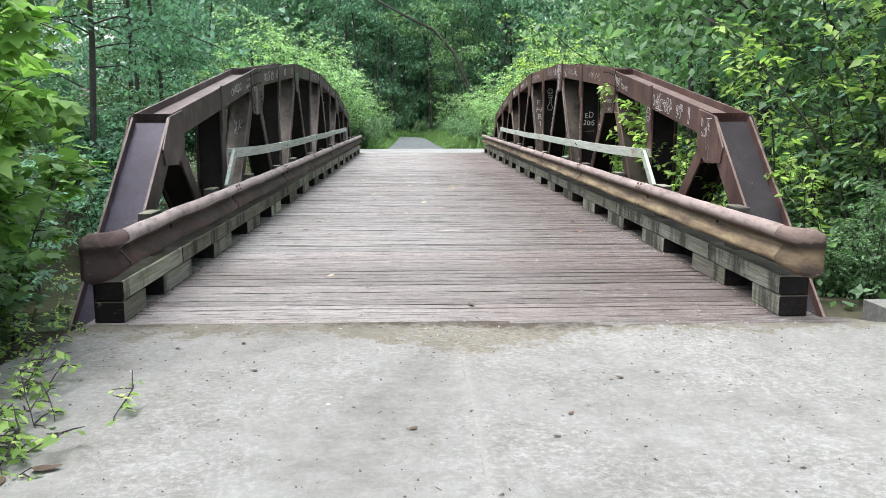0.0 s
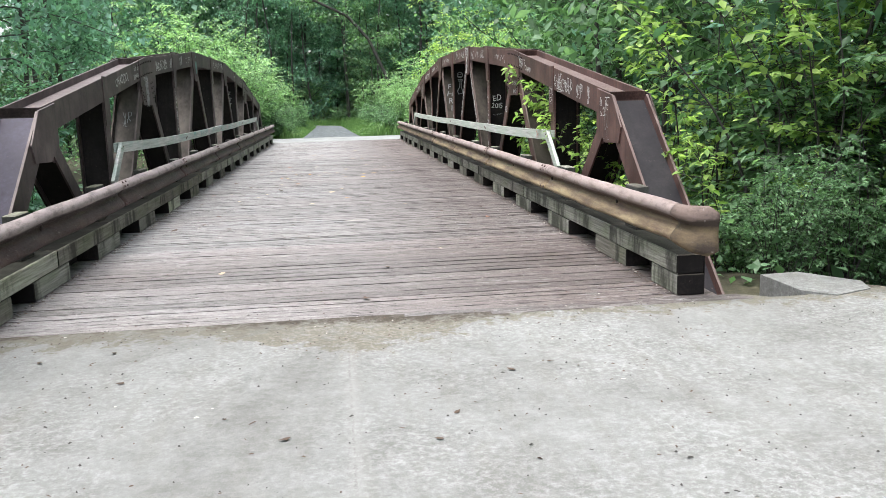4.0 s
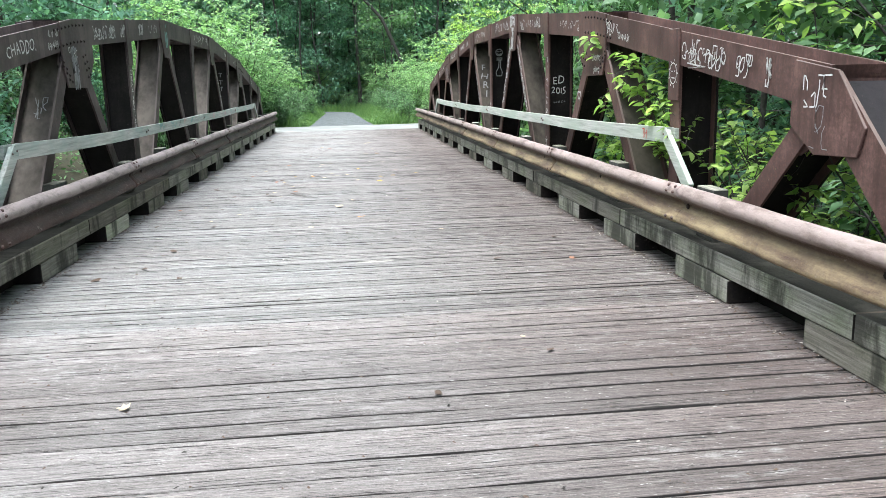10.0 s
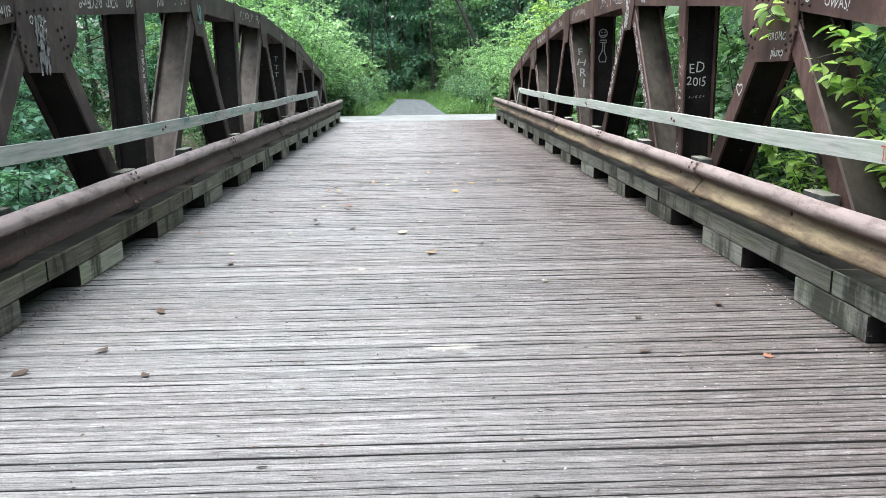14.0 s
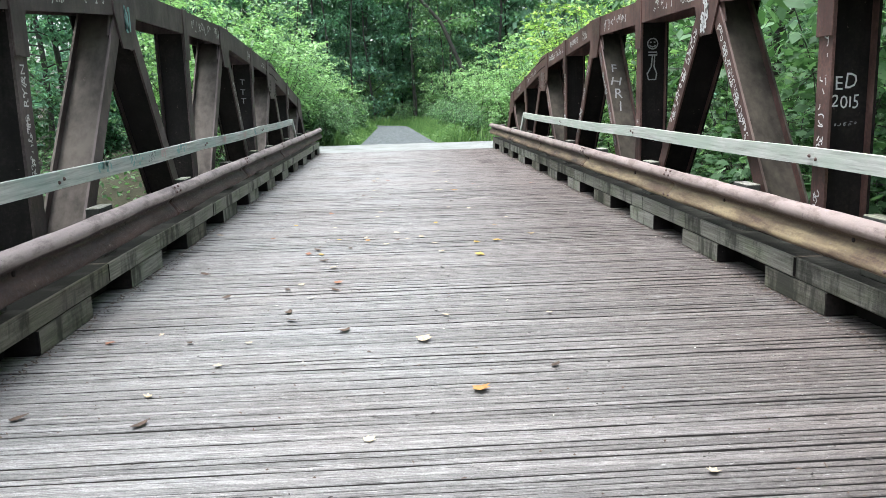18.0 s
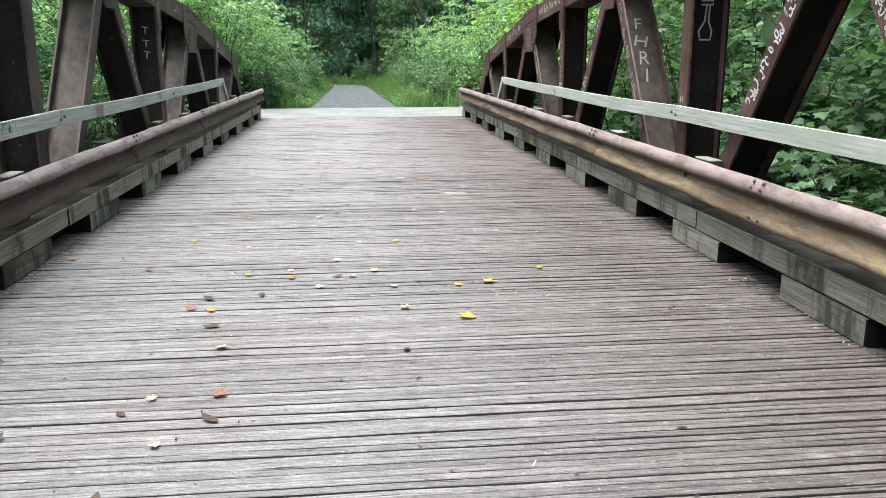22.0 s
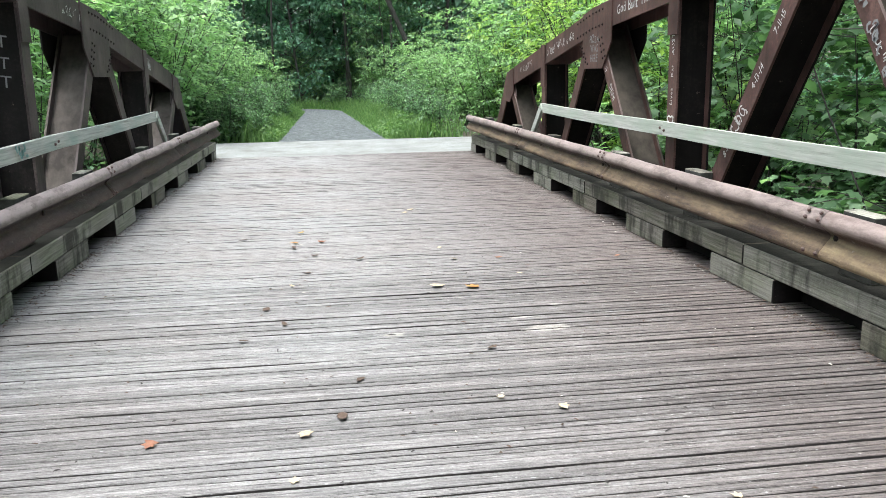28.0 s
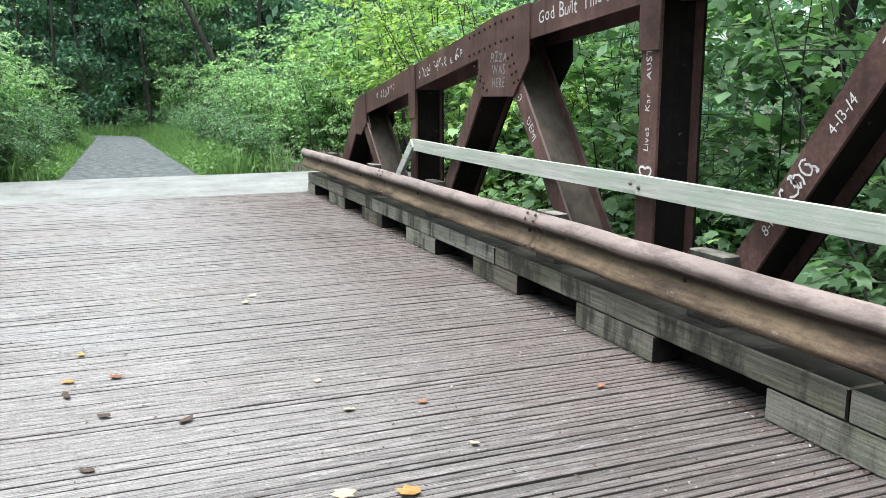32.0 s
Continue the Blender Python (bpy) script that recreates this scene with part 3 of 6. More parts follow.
def ground_z(x, y):
    """Banks at road height, a creek bed under the bridge, and wooded rises far off."""
    yc = min(60.0, max(-40.0, y))
    bend = 1.6 * math.sin(x * 0.21 + 0.4) * min(1.0, abs(x) / 6.0)
    dip = 1 / (1 + math.exp(-(yc - 3.4 - bend) * 1.1)) * 1 / (1 + math.exp((yc - 20.6 - bend) * 1.1))
    road = math.exp(-(max(0.0, abs(x) - 3.2) / 1.6) ** 2)
    out = -0.10 - 0.35 * (1 - road)
    z = out * (1 - dip) - 2.7 * dip
    z += 0.16 * (1 - road) * noise.noise(Vector((x * 0.35, y * 0.35, 0.0))) * 2
    r = math.hypot(x, y - 12)
    z += 4.0 * min(1.0, max(0.0, (r - 55) / 45.0)) ** 1.5
    return z


def axis_steps(near, step, far):
    vals = list(np.arange(near[0], near[1] + 1e-6, step))
    d, s = near[1], step
    while d < far:
        s *= 1.28
        d += s
        vals.append(d)
    d, s = near[0], step
    while d > -far:
        s *= 1.28
        d -= s
        vals.insert(0, d)
    return vals


def build_ground():
    xs, ys = axis_steps((-14, 14), 0.5, 900), axis_steps((-10, 50), 0.5, 900)
    verts = [(x, y, ground_z(x, y)) for y in ys for x in xs]
    w = len(xs)
    faces = np.array([(j * w + i, j * w + i + 1, (j + 1) * w + i + 1, (j + 1) * w + i) for j in range(len(ys) - 1) for i in range(w - 1)])
    me = raw_mesh("ground", np.array(verts), faces.ravel(), np.full(len(faces), 4), M_SOIL, True)
    return tagged(new("ground", me), "brown leaf-littered forest floor with creek banks", "ground", kind="structure")


def build_water():
    m, nt, b = nodes_of("creek_water")
    b.inputs["Base Color"].default_value = (0.035, 0.032, 0.02, 1)
    b.inputs["Roughness"].default_value = 0.22
    b.inputs["Specular IOR Level"].default_value = 0.35
    bump(nt, b, noise_tex(nt, coords(nt, "World", (1, 2, 1)), 3.0, 4, 0.6), 0.25, 0.02)
    bm = bmesh.new()
    box(bm, (-60, 3.6, -2.6), (60, 20.6, -2.42))
    solid("water", bm, m, "shallow brown creek water under the bridge", "water", kind="structure")


def build_slabs():
    pts = [(-2.45, -0.068), (2.62, -0.068), (2.78, -0.20), (3.04, -0.20), (3.02, 0.20), (3.55, 0.0), (4.6, -0.9), (5.4, -3.2), (5.6, -14), (-3.3, -14), (-2.9, -5.5), (-2.7, -2.0)]
    bm = bmesh.new()
    top = [bm.verts.new((x, y, 0.0)) for x, y in pts]
    low = [bm.verts.new((x, y, -0.35)) for x, y in pts]
    bm.faces.new(top)
    bm.faces.new(low[::-1])
    for i in range(len(pts)):
        j = (i + 1) % len(pts)
        bm.faces.new((top[i], low[i], low[j], top[j]))
    solid("pavement", bm, M_CONC, "pale worn concrete approach slab with stains", "concrete slab", kind="structure")
    bm = bmesh.new()
    box(bm, (-3.4, LEN + 0.03, -0.35), (4.6, LEN + 3.3, 0.0))
    soften(bm, 0.015)
    solid("pavement", bm, M_CONC_SKY, "pale concrete slab at the end of the bridge", "concrete slab", kind="structure")
    # abutments below both ends
    for y0, y1 in ((-0.9, -0.02), (LEN + 0.05, LEN + 0.9)):
        bm = bmesh.new()
        box(bm, (-3.3, y0, -3.0), (3.3, y1, -0.36))
        solid("wall_abutment", bm, M_CONC, "stained concrete bridge abutment", "abutment", kind="structure")
    # raised end of the wing wall beside the slab
    bm = bmesh.new()
    edge = [(3.0, 0.36), (3.01, -0.15), (3.2, -0.27), (3.52, -0.15), (3.58, 0.04), (3.30, 0.38)]
    top = [bm.verts.new((x, y, 0.022 - 0.005 * n)) for n, (x, y) in zip((0, 0, 3, 3, 2, 0), edge)]
    low = [bm.verts.new((x, y, -0.5)) for x, y in edge]
    bmesh.ops.triangulate(bm, faces=[bm.faces.new(top)])
    for i in range(len(edge)):
        j = (i + 1) % len(edge)
        bm.faces.new((top[i], low[i], low[j], top[j]))
    solid("wing_wall", bm, M_CONCW, "chipped concrete end of a wing wall beside the slab", "wing wall", kind="structure")
    # gravel path
    bm = bmesh.new()
    ys = np.linspace(LEN + 3.25, 47.5, 110)
    rows = []
    for y in ys:
        c = path_mid(y)
        hw = 1.20 - 0.020 * (y - 27) + 0.5 * math.exp(-(y - 27) * 0.8) + 0.05 * math.sin(y * 0.9) + 0.015 * math.sin(y * 4.3)
        rows.append([bm.verts.new((c + hw * s + 0.012 * math.sin(y * 3 + s), y, -0.045 + 0.025 * (1 - s * s))) for s in np.linspace(-1, 1, 9)])
    for a, c in zip(rows, rows[1:]):
        for i in range(8):
            bm.faces.new((a[i], a[i + 1], c[i + 1], c[i]))
    solid("path", bm, M_GRAVEL, "grey gravel trail leading into the woods", "path", kind="structure", smooth=True)


build_ground()
build_water()
build_slabs()


# ---- trusses ----
def frame_along(p0, p1):
    """Axes of a member in the truss plane: along it, across it in the plane, and out (x)."""
    d = (p1 - p0).normalized()
    out = Vector((1, 0, 0))
    return Matrix((d, out.cross(d), out)).transposed().to_4x4(), (p1 - p0).length


def profile(bm, p0, p1, outline):
    """A bar from p0 to p1 with a closed outline of (across, out) points."""
    p0, p1 = Vector(p0), Vector(p1)
    m, n = frame_along(p0, p1)
    m = Matrix.Translation(p0) @ m
    a = [bm.verts.new(m @ Vector((0, u, v))) for u, v in outline]
    c = [bm.verts.new(m @ Vector((n, u, v))) for u, v in outline]
    k = len(outline)
    for i in range(k):
        bm.faces.new((a[i], a[(i + 1) % k], c[(i + 1) % k], c[i]))
    for ring in (a, c[::-1]):
        bmesh.ops.triangulate(bm, faces=[bm.faces.new(ring)])


def h_member(bm, p0, p1, wide, x0, x1, tf=0.018, tw=0.014):
    """An H section whose flanges face the road and the woods, its web across."""
    w, t = wide / 2, tw / 2
    profile(bm, p0, p1, [(-w, x0), (w, x0), (w, x0 + tf), (t, x0 + tf), (t, x1 - tf), (w, x1 - tf), (w, x1), (-w, x1), (-w, x1 - tf), (-t, x1 - tf), (-t, x0 + tf), (-w, x0 + tf)])


def chord_piece(bm, p0, p1, tall, x0, x1, tf=0.02, web=0.07):
    """A chord: two upright side plates and a plate between them set below their top."""
    h, t = tall / 2, tall / 2 - web
    b = t - 0.016
    profile(bm, p0, p1, [(-h, x0), (h, x0), (h, x0 + tf), (t, x0 + tf), (t, x1 - tf), (h, x1 - tf), (h, x1), (-h, x1), (-h, x1 - tf), (b, x1 - tf), (b, x0 + tf), (-h, x0 + tf)])


def rivet_mesh(bm, pts, x, r=0.013):
    for y, z in pts:
        ring = [bm.verts.new((x, y + r * math.cos(a), z + r * math.sin(a))) for a in np.arange(6) * math.pi / 3]
        tip = bm.verts.new((x - r * 0.8, y, z))
        for i in range(6):
            bm.faces.new((ring[i], ring[(i + 1) % 6], tip))


def gusset_outline(k):
    """The outline of a joint plate, in (y, z)."""
    y, t = MID + k * PANEL, UPPER[k]
    s = 1 if k > 0 else -1
    if abs(k) == 5:
        pts = [(-0.30, 0.035), (0.10, -0.025), (0.345, -0.30), (0.29, -0.44), (-0.08, -0.455), (-0.32, -0.31), (-0.31, -0.14)]
        return [(y + s * a, t + b) for a, b in pts]
    if abs(k) == 3:
        pts = [(-0.55, 0.055), (0.0, 0.012), (0.33, -0.038), (0.33, -0.40), (0.25, -0.59), (-0.31, -0.59), (-0.55, -0.34)]
        return [(y + s * a, t + b) for a, b in pts]
    pts = [(-0.28, -0.01), (0.28, -0.01), (0.27, -0.24), (0.13, -0.50), (-0.13, -0.50), (-0.27, -0.24)]
    return [(y + a, t + b) for a, b in pts]


def build_truss(side):
    steel, web = (M_STEEL, M_SHADE) if side > 0 else (M_STEEL_L, M_SHADE_L)
    label = "dark rusty steel pony truss with humped chord and graffiti"
    truss = thing("pony_truss", label, "bridge truss", "bridge trusses")
    ks = sorted(UPPER)
    members = {}

    def add(name, bm, text="", smooth=False):
        for v in bm.verts:
            v.co.x *= side
        ob = part(name, bm, steel, truss, text, smooth)
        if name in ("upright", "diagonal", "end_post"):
            # shade between flanges is coloured into the webs; end posts have their own colour
            ob.data.materials.append((M_CHAR if side > 0 else M_SKY_PLUM) if name == "end_post" else web)
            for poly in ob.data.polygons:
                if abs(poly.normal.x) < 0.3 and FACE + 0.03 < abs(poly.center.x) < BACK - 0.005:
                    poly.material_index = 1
        return ob

    # end posts and chord
    for s in (-1, 1):
        bm = bmesh.new()
        y1, z1 = MID + s * 5 * PANEL, UPPER[5] - CH / 2
        foot = Vector((0, MID + s * 6 * PANEL, LOWZ))
        chord_piece(bm, Vector((0, y1, z1)) if s > 0 else foot, foot if s > 0 else Vector((0, y1, z1)), CH, FACE, BACK + 0.03)
        members["end", s] = add("end_post", bm, "sloping steel end post with a dark web")
    for a, c in zip(ks, ks[1:]):
        bm = bmesh.new()
        p0 = Vector((0, MID + a * PANEL, UPPER[a] - CH / 2))
        p1 = Vector((0, MID + c * PANEL, UPPER[c] - CH / 2))
        chord_piece(bm, p0, p1, CH, FACE, BACK + 0.03)
        members["chord", a] = add("top_chord", bm)
    # joint plates
    for k in ks:
        bm = bmesh.new()
        prism(bm, gusset_outline(k), FACE - 0.014, FACE)
        soften(bm, 0.003)
        plate = add("gusset_plate", bm)
        bm = bmesh.new()
        prism(bm, gusset_outline(k), BACK + 0.03, BACK + 0.044)
        # the shadow under the chord is put into the outer plate's colour
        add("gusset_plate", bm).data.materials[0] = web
        members["plate", k] = plate
        y, t = MID + k * PANEL, UPPER[k]
        s = 1 if k > 0 else -1
        rv = []
        if abs(k) == 3:
            for i in range(9):
                d = -s * (0.30 - 0.10 * i)
                zz = chord_top(y + d)
                rv += [(y + d, zz - 0.045), (y + d, zz - 0.19)]
            for i in range(4):
                rv += [(y - s * 0.22 - s * 0.035 * i, t - 0.31 - 0.06 * i), (y - s * 0.29 - s * 0.035 * i, t - 0.29 - 0.06 * i),
                       (y + s * 0.22 + s * 0.06 * i, t - 0.52 + 0.055 * i), (y + s * 0.15 + s * 0.06 * i, t - 0.54 + 0.055 * i)]
        if abs(k) < 5:
            bm = bmesh.new()
            if rv:
                rivet_mesh(bm, rv, FACE - 0.014, 0.016)
                for v in bm.verts:
                    v.co.x *= side
                tagged(part("rivets", bm, M_BOLT, plate, "rows of domed rivet heads"), kind="stuff")
            else:
                bm.free()
    # uprights and diagonals
    for k in (-4, -2, 0, 2, 4):
        bm = bmesh.new()
        y = MID + k * PANEL
        t = chord_top(y)
        h_member(bm, (0, y, LOWZ), (0, y, t - CH + 0.005), 0.165, FACE + 0.004, BACK)
        members["post", k] = add("upright", bm)
        bm = bmesh.new()
        box(bm, (FACE - 0.013, y - 0.095, t - 0.50), (FACE - 0.001, y + 0.095, t + 0.012))
        soften(bm, 0.003)
        members["strap", k] = add("splice_plate", bm)
    for k in ks:
        for s in (-1, 1):
            j = k + s
            if abs(j) == 6:
                continue
            bm = bmesh.new()
            top = Vector((0, MID + k * PANEL + s * 0.10, UPPER[k] - CH + 0.02))
            low = Vector((0, MID + j * PANEL, LOWZ))
            h_member(bm, low, top, 0.15, FACE + 0.003, BACK)
            members["brace", k, s] = add("diagonal", bm)
            bm = bmesh.new()
            d = (low - top).normalized()
            n = Vector((0, -d.z, d.y))
            a = top - d * 0.05
            e = top + d * 0.30
            pts = [a + n * 0.17, top + d * 0.12 + n * 0.13, e + n * 0.078, e - n * 0.078, top + d * 0.12 - n * 0.13, a - n * 0.17]
            prism(bm, [(q.y, q.z) for q in pts], FACE + 0.024, FACE + 0.036)
            add("haunch_plate", bm)
    bm = bmesh.new()
    chord_piece(bm, Vector((0, MID - 6 * PANEL, LOWZ)), Vector((0, MID + 6 * PANEL, LOWZ)), 0.22, FACE, BACK + 0.03)
    add("bottom_chord", bm)
    return truss, members


TRUSS_R, MEM_R = build_truss(1)
TRUSS_L, MEM_L = build_truss(-1)


def build_floor_beams():
    for k in range(-6, 7, 2):
        y = MID + k * PANEL
        bm = bmesh.new()
        box(bm, (-2.45, y - 0.1, -0.66), (2.45, y + 0.1, -0.645))
        box(bm, (-2.45, y - 0.1, -0.30), (2.45, y + 0.1, -0.285))
        box(bm, (-2.45, y - 0.007, -0.645), (2.45, y + 0.007, -0.30))
        solid("floor_beam", bm, M_STEEL, "rusty steel floor beam under the deck", "floor beam", "floor beams")
    for i in range(7):
        x = -2.1 + 0.7 * i
        bm = bmesh.new()
        box(bm, (x - 0.06, 0.0, -0.285), (x + 0.06, LEN, -0.27))
        box(bm, (x - 0.06, 0.0, -0.13), (x + 0.06, LEN, -0.115))
        box(bm, (x - 0.006, 0.0, -0.27), (x + 0.006, LEN, -0.13))
        solid("stringer", bm, M_STEEL, "rusty steel stringer carrying the deck planks", "stringer", "stringers")


build_floor_beams()


# ---- curbs, guardrails and handrails ----
def build_curb(side):
    curb = thing("timber_curb", "grey weathered timber curb on spaced blocks", "curb", "timber curbs")
    rng = random.Random(11 + side)
    first = 0.97 if side > 0 else 0.85
    blocks = [(-0.02, 0.44)] + [(first + 1.597 * k, min(LEN, first + 1.597 * k + 0.79)) for k in range(15)]
    for a, c in blocks:
        bm = bmesh.new()
        box(bm, (-0.0, -(c - a) / 2, 0.0), (0.19, (c - a) / 2, 0.143))
        soften(bm, 0.006)
        for v in bm.verts:
            v.co.x *= side
        ob = part("block", bm, M_TIMBER, curb, "end block with a dark face" if a < 0 else "")
        # end grain coloured black, which puts the shade of the gaps into it
        ob.data.materials.append(M_SHADE)
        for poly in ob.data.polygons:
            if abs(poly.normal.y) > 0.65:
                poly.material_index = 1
        ob.location = (side * (CURB + rng.uniform(-0.006, 0.008)), (a + c) / 2, 0)
        ob.rotation_euler.z = rng.uniform(-0.006, 0.006)
    # plate added behind the gaps; their shade is its black colour
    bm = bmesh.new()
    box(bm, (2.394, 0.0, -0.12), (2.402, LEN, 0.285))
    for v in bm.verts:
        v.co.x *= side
    part("added_backing", bm, M_SHADE, curb, "added dark plate behind the gaps of the curb")
    joints = [-0.02] + [1.36 + 3.19 * k for k in range(8)]
    joints[-1] = LEN
    if side < 0:
        joints = [-0.02, 1.39] + [5.19 + 3.19 * k for k in range(6)] + [LEN]
    for a, c in zip(joints, joints[1:]):
        bm = bmesh.new()
        box(bm, (0.0, -(c - a) / 2 + 0.004, 0.0), (0.19, (c - a) / 2 - 0.004, 0.135))
        soften(bm, 0.008)
        for v in bm.verts:
            v.co.x *= side
        ob = part("curb_timber", bm, M_TIMBER, curb)
        # timber ends take the same shade black
        ob.data.materials.append(M_SHADE)
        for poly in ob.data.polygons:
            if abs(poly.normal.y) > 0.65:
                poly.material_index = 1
        ob.location = (side * (CURB + rng.uniform(-0.004, 0.006)), (a + c) / 2, 0.145 + rng.uniform(-0.001, 0.003))


W_PROFILE = [(0.052, 0.0), (0.030, 0.006), (0.006, 0.022), (0.0, 0.036), (0.004, 0.062), (0.056, 0.132), (0.066, 0.142), (0.068, 0.155),
             (0.066, 0.168), (0.056, 0.178), (0.004, 0.222), (0.0, 0.242), (0.006, 0.268), (0.036, 0.302), (0.056, 0.310)]
RAIL_X, RAIL_Z = 2.125, 0.370
W_PROFILE = [(d * 0.9, z * 0.848) for d, z in W_PROFILE]


def w_beam(bm, spine, thick=0.006, flat=0.0):
    """A corrugated rail along a line of (x, y, inward normal). flat: how far the folds open out towards its end."""
    front, back = [], []
    for i, (x, y, nx, ny) in enumerate(spine):
        f = 1 - flat * i / (len(spine) - 1)
        u = 1 - f
        trim = 0.022 * max(0.0, i - len(spine) + 3) if flat else 0.0
        tall = W_PROFILE[-1][1]
        prof = [(d * f + 0.02 * u, max(trim, min(tall - trim, z)) - 0.105 * u * (1 - z / tall)) for d, z in W_PROFILE]
        front.append([bm.verts.new((x + nx * -d, y + ny * -d, RAIL_Z + z)) for d, z in prof])
        back.append([bm.verts.new((x + nx * (-d - thick), y + ny * (-d - thick), RAIL_Z + z)) for d, z in prof])
    n = len(W_PROFILE)
    for rows in (front, back):
        for a, c in zip(rows, rows[1:]):
            for i in range(n - 1):
                bm.faces.new((a[i], a[i + 1], c[i + 1], c[i]))
    for f, g in ((front[0], back[0]), (front[-1], back[-1])):
        for i in range(n - 1):
            bm.faces.new((f[i], f[i + 1], g[i + 1], g[i]))
    for i in (0, n - 1):
        for k in range(len(front) - 1):
            bm.faces.new((front[k][i], front[k + 1][i], back[k + 1][i], back[k][i]))


RAIL_JOINTS = [-0.05, 3.33, 6.64, 9.99, 13.32, 16.63, 19.95, LEN + 0.12]
RAIL_POSTS = [1.15, 3.15, 5.05, 7.10, 8.80, 11.12, 13.17, 15.12, 16.70, 18.93, 20.9, 22.9]


def bolt_mesh(bm, centre, axis, r=0.016, h=0.012):
    m = Matrix.Translation(centre) @ Vector(axis).to_track_quat("Z", "Y").to_matrix().to_4x4()
    rings = []
    for rr, zz in ((r, 0), (r * 0.9, h * 0.6), (r * 0.5, h)):
        rings.append([bm.verts.new(m @ Vector((rr * math.cos(a), rr * math.sin(a), zz))) for a in np.arange(8) * math.pi / 4])
    for a, c in zip(rings, rings[1:]):
        for i in range(8):
            bm.faces.new((a[i], a[(i + 1) % 8], c[(i + 1) % 8], c[i]))
    bm.faces.new(rings[-1])


bolt_bm = bmesh.new()
bolt_mesh(bolt_bm, (0, 0, 0), (0, 0, 1), 0.0125, 0.012)
BOLT = mesh_of("bolt", bolt_bm, M_STEEL)


def build_guardrail(side):
    mat = M_RAIL_R if side > 0 else M_RAIL_L
    label = "ochre-stained rusty corrugated steel guardrail" if side > 0 else "brown rusted corrugated steel guardrail"
    rail = thing("guardrail", label, "guardrail", "guardrails")
    rng = random.Random(5 + side)
    for n, (a, c) in enumerate(zip(RAIL_JOINTS, RAIL_JOINTS[1:])):
        bm = bmesh.new()
        a2 = a - (0.09 if n else 0.0)
        lift = 0.004 * (n % 2)
        spine = [(side * (RAIL_X - lift + 0.007 * math.sin(y * 2.3 + side) + 0.006 * math.sin(y * 6.1 + n) + 0.005 * rng.uniform(-1, 1)), y, -side, 0) for y in np.linspace(a2, c, 22)]
        w_beam(bm, spine)
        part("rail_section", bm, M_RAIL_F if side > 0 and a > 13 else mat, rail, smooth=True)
        if 0 < n < len(RAIL_JOINTS) - 1:
            for dy in (-0.14, -0.03):
                for dz in (0.044, 0.219, 0.253):
                    bolt = new("splice_bolt", BOLT)
                    bolt.parent = rail
                    bolt.matrix_basis = Matrix.Translation((side * (RAIL_X - 0.006 + (0.018 if dz > 0.24 else 0)), a + dy + 0.06, RAIL_Z + dz)) @ Vector((-side, 0, 0.7 if dz > 0.24 else 0)).to_track_quat("Z", "Y").to_matrix().to_4x4()
    # flared end that curls back towards the truss
    bm = bmesh.new()
    spine = []
    for i in range(13):
        u = i / 12
        ang = u * 1.45
        x = RAIL_X + 0.20 * (1 - math.cos(ang)) + 0.06 * max(0, u - 0.55) / 0.45
        y = -0.05 - 0.24 * math.sin(ang)
        spine.append((side * x, y, -side * math.cos(ang), -math.sin(ang)))
    w_beam(bm, spine, 0.006, 0.75)
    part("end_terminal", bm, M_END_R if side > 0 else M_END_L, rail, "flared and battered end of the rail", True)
    for y in RAIL_POSTS:
        bm = bmesh.new()
        yy = y + rng.uniform(-0.03, 0.03) + (0 if side > 0 else -0.1)
        box(bm, (2.30, yy - 0.13, 0.28), (FACE - 0.012, yy + 0.13, 0.618 + rng.uniform(-0.015, 0.01)))
        soften(bm, 0.006)
        for v in bm.verts:
            v.co.x *= side
        ob = part("blockout", bm, M_BLOCK, rail, "grey-topped dark timber blockout behind the rail")
        ob.data.materials.append(M_DARK_TIMBER)
        for poly in ob.data.polygons:
            if abs(poly.normal.z) < 0.5:
                poly.material_index = 1
        bm = bmesh.new()
        bolt_mesh(bm, (side * (RAIL_X + 0.064), yy, RAIL_Z + 0.131), (-side, 0, 0), 0.02)
        part("post_bolt", bm, M_BOLT, rail)


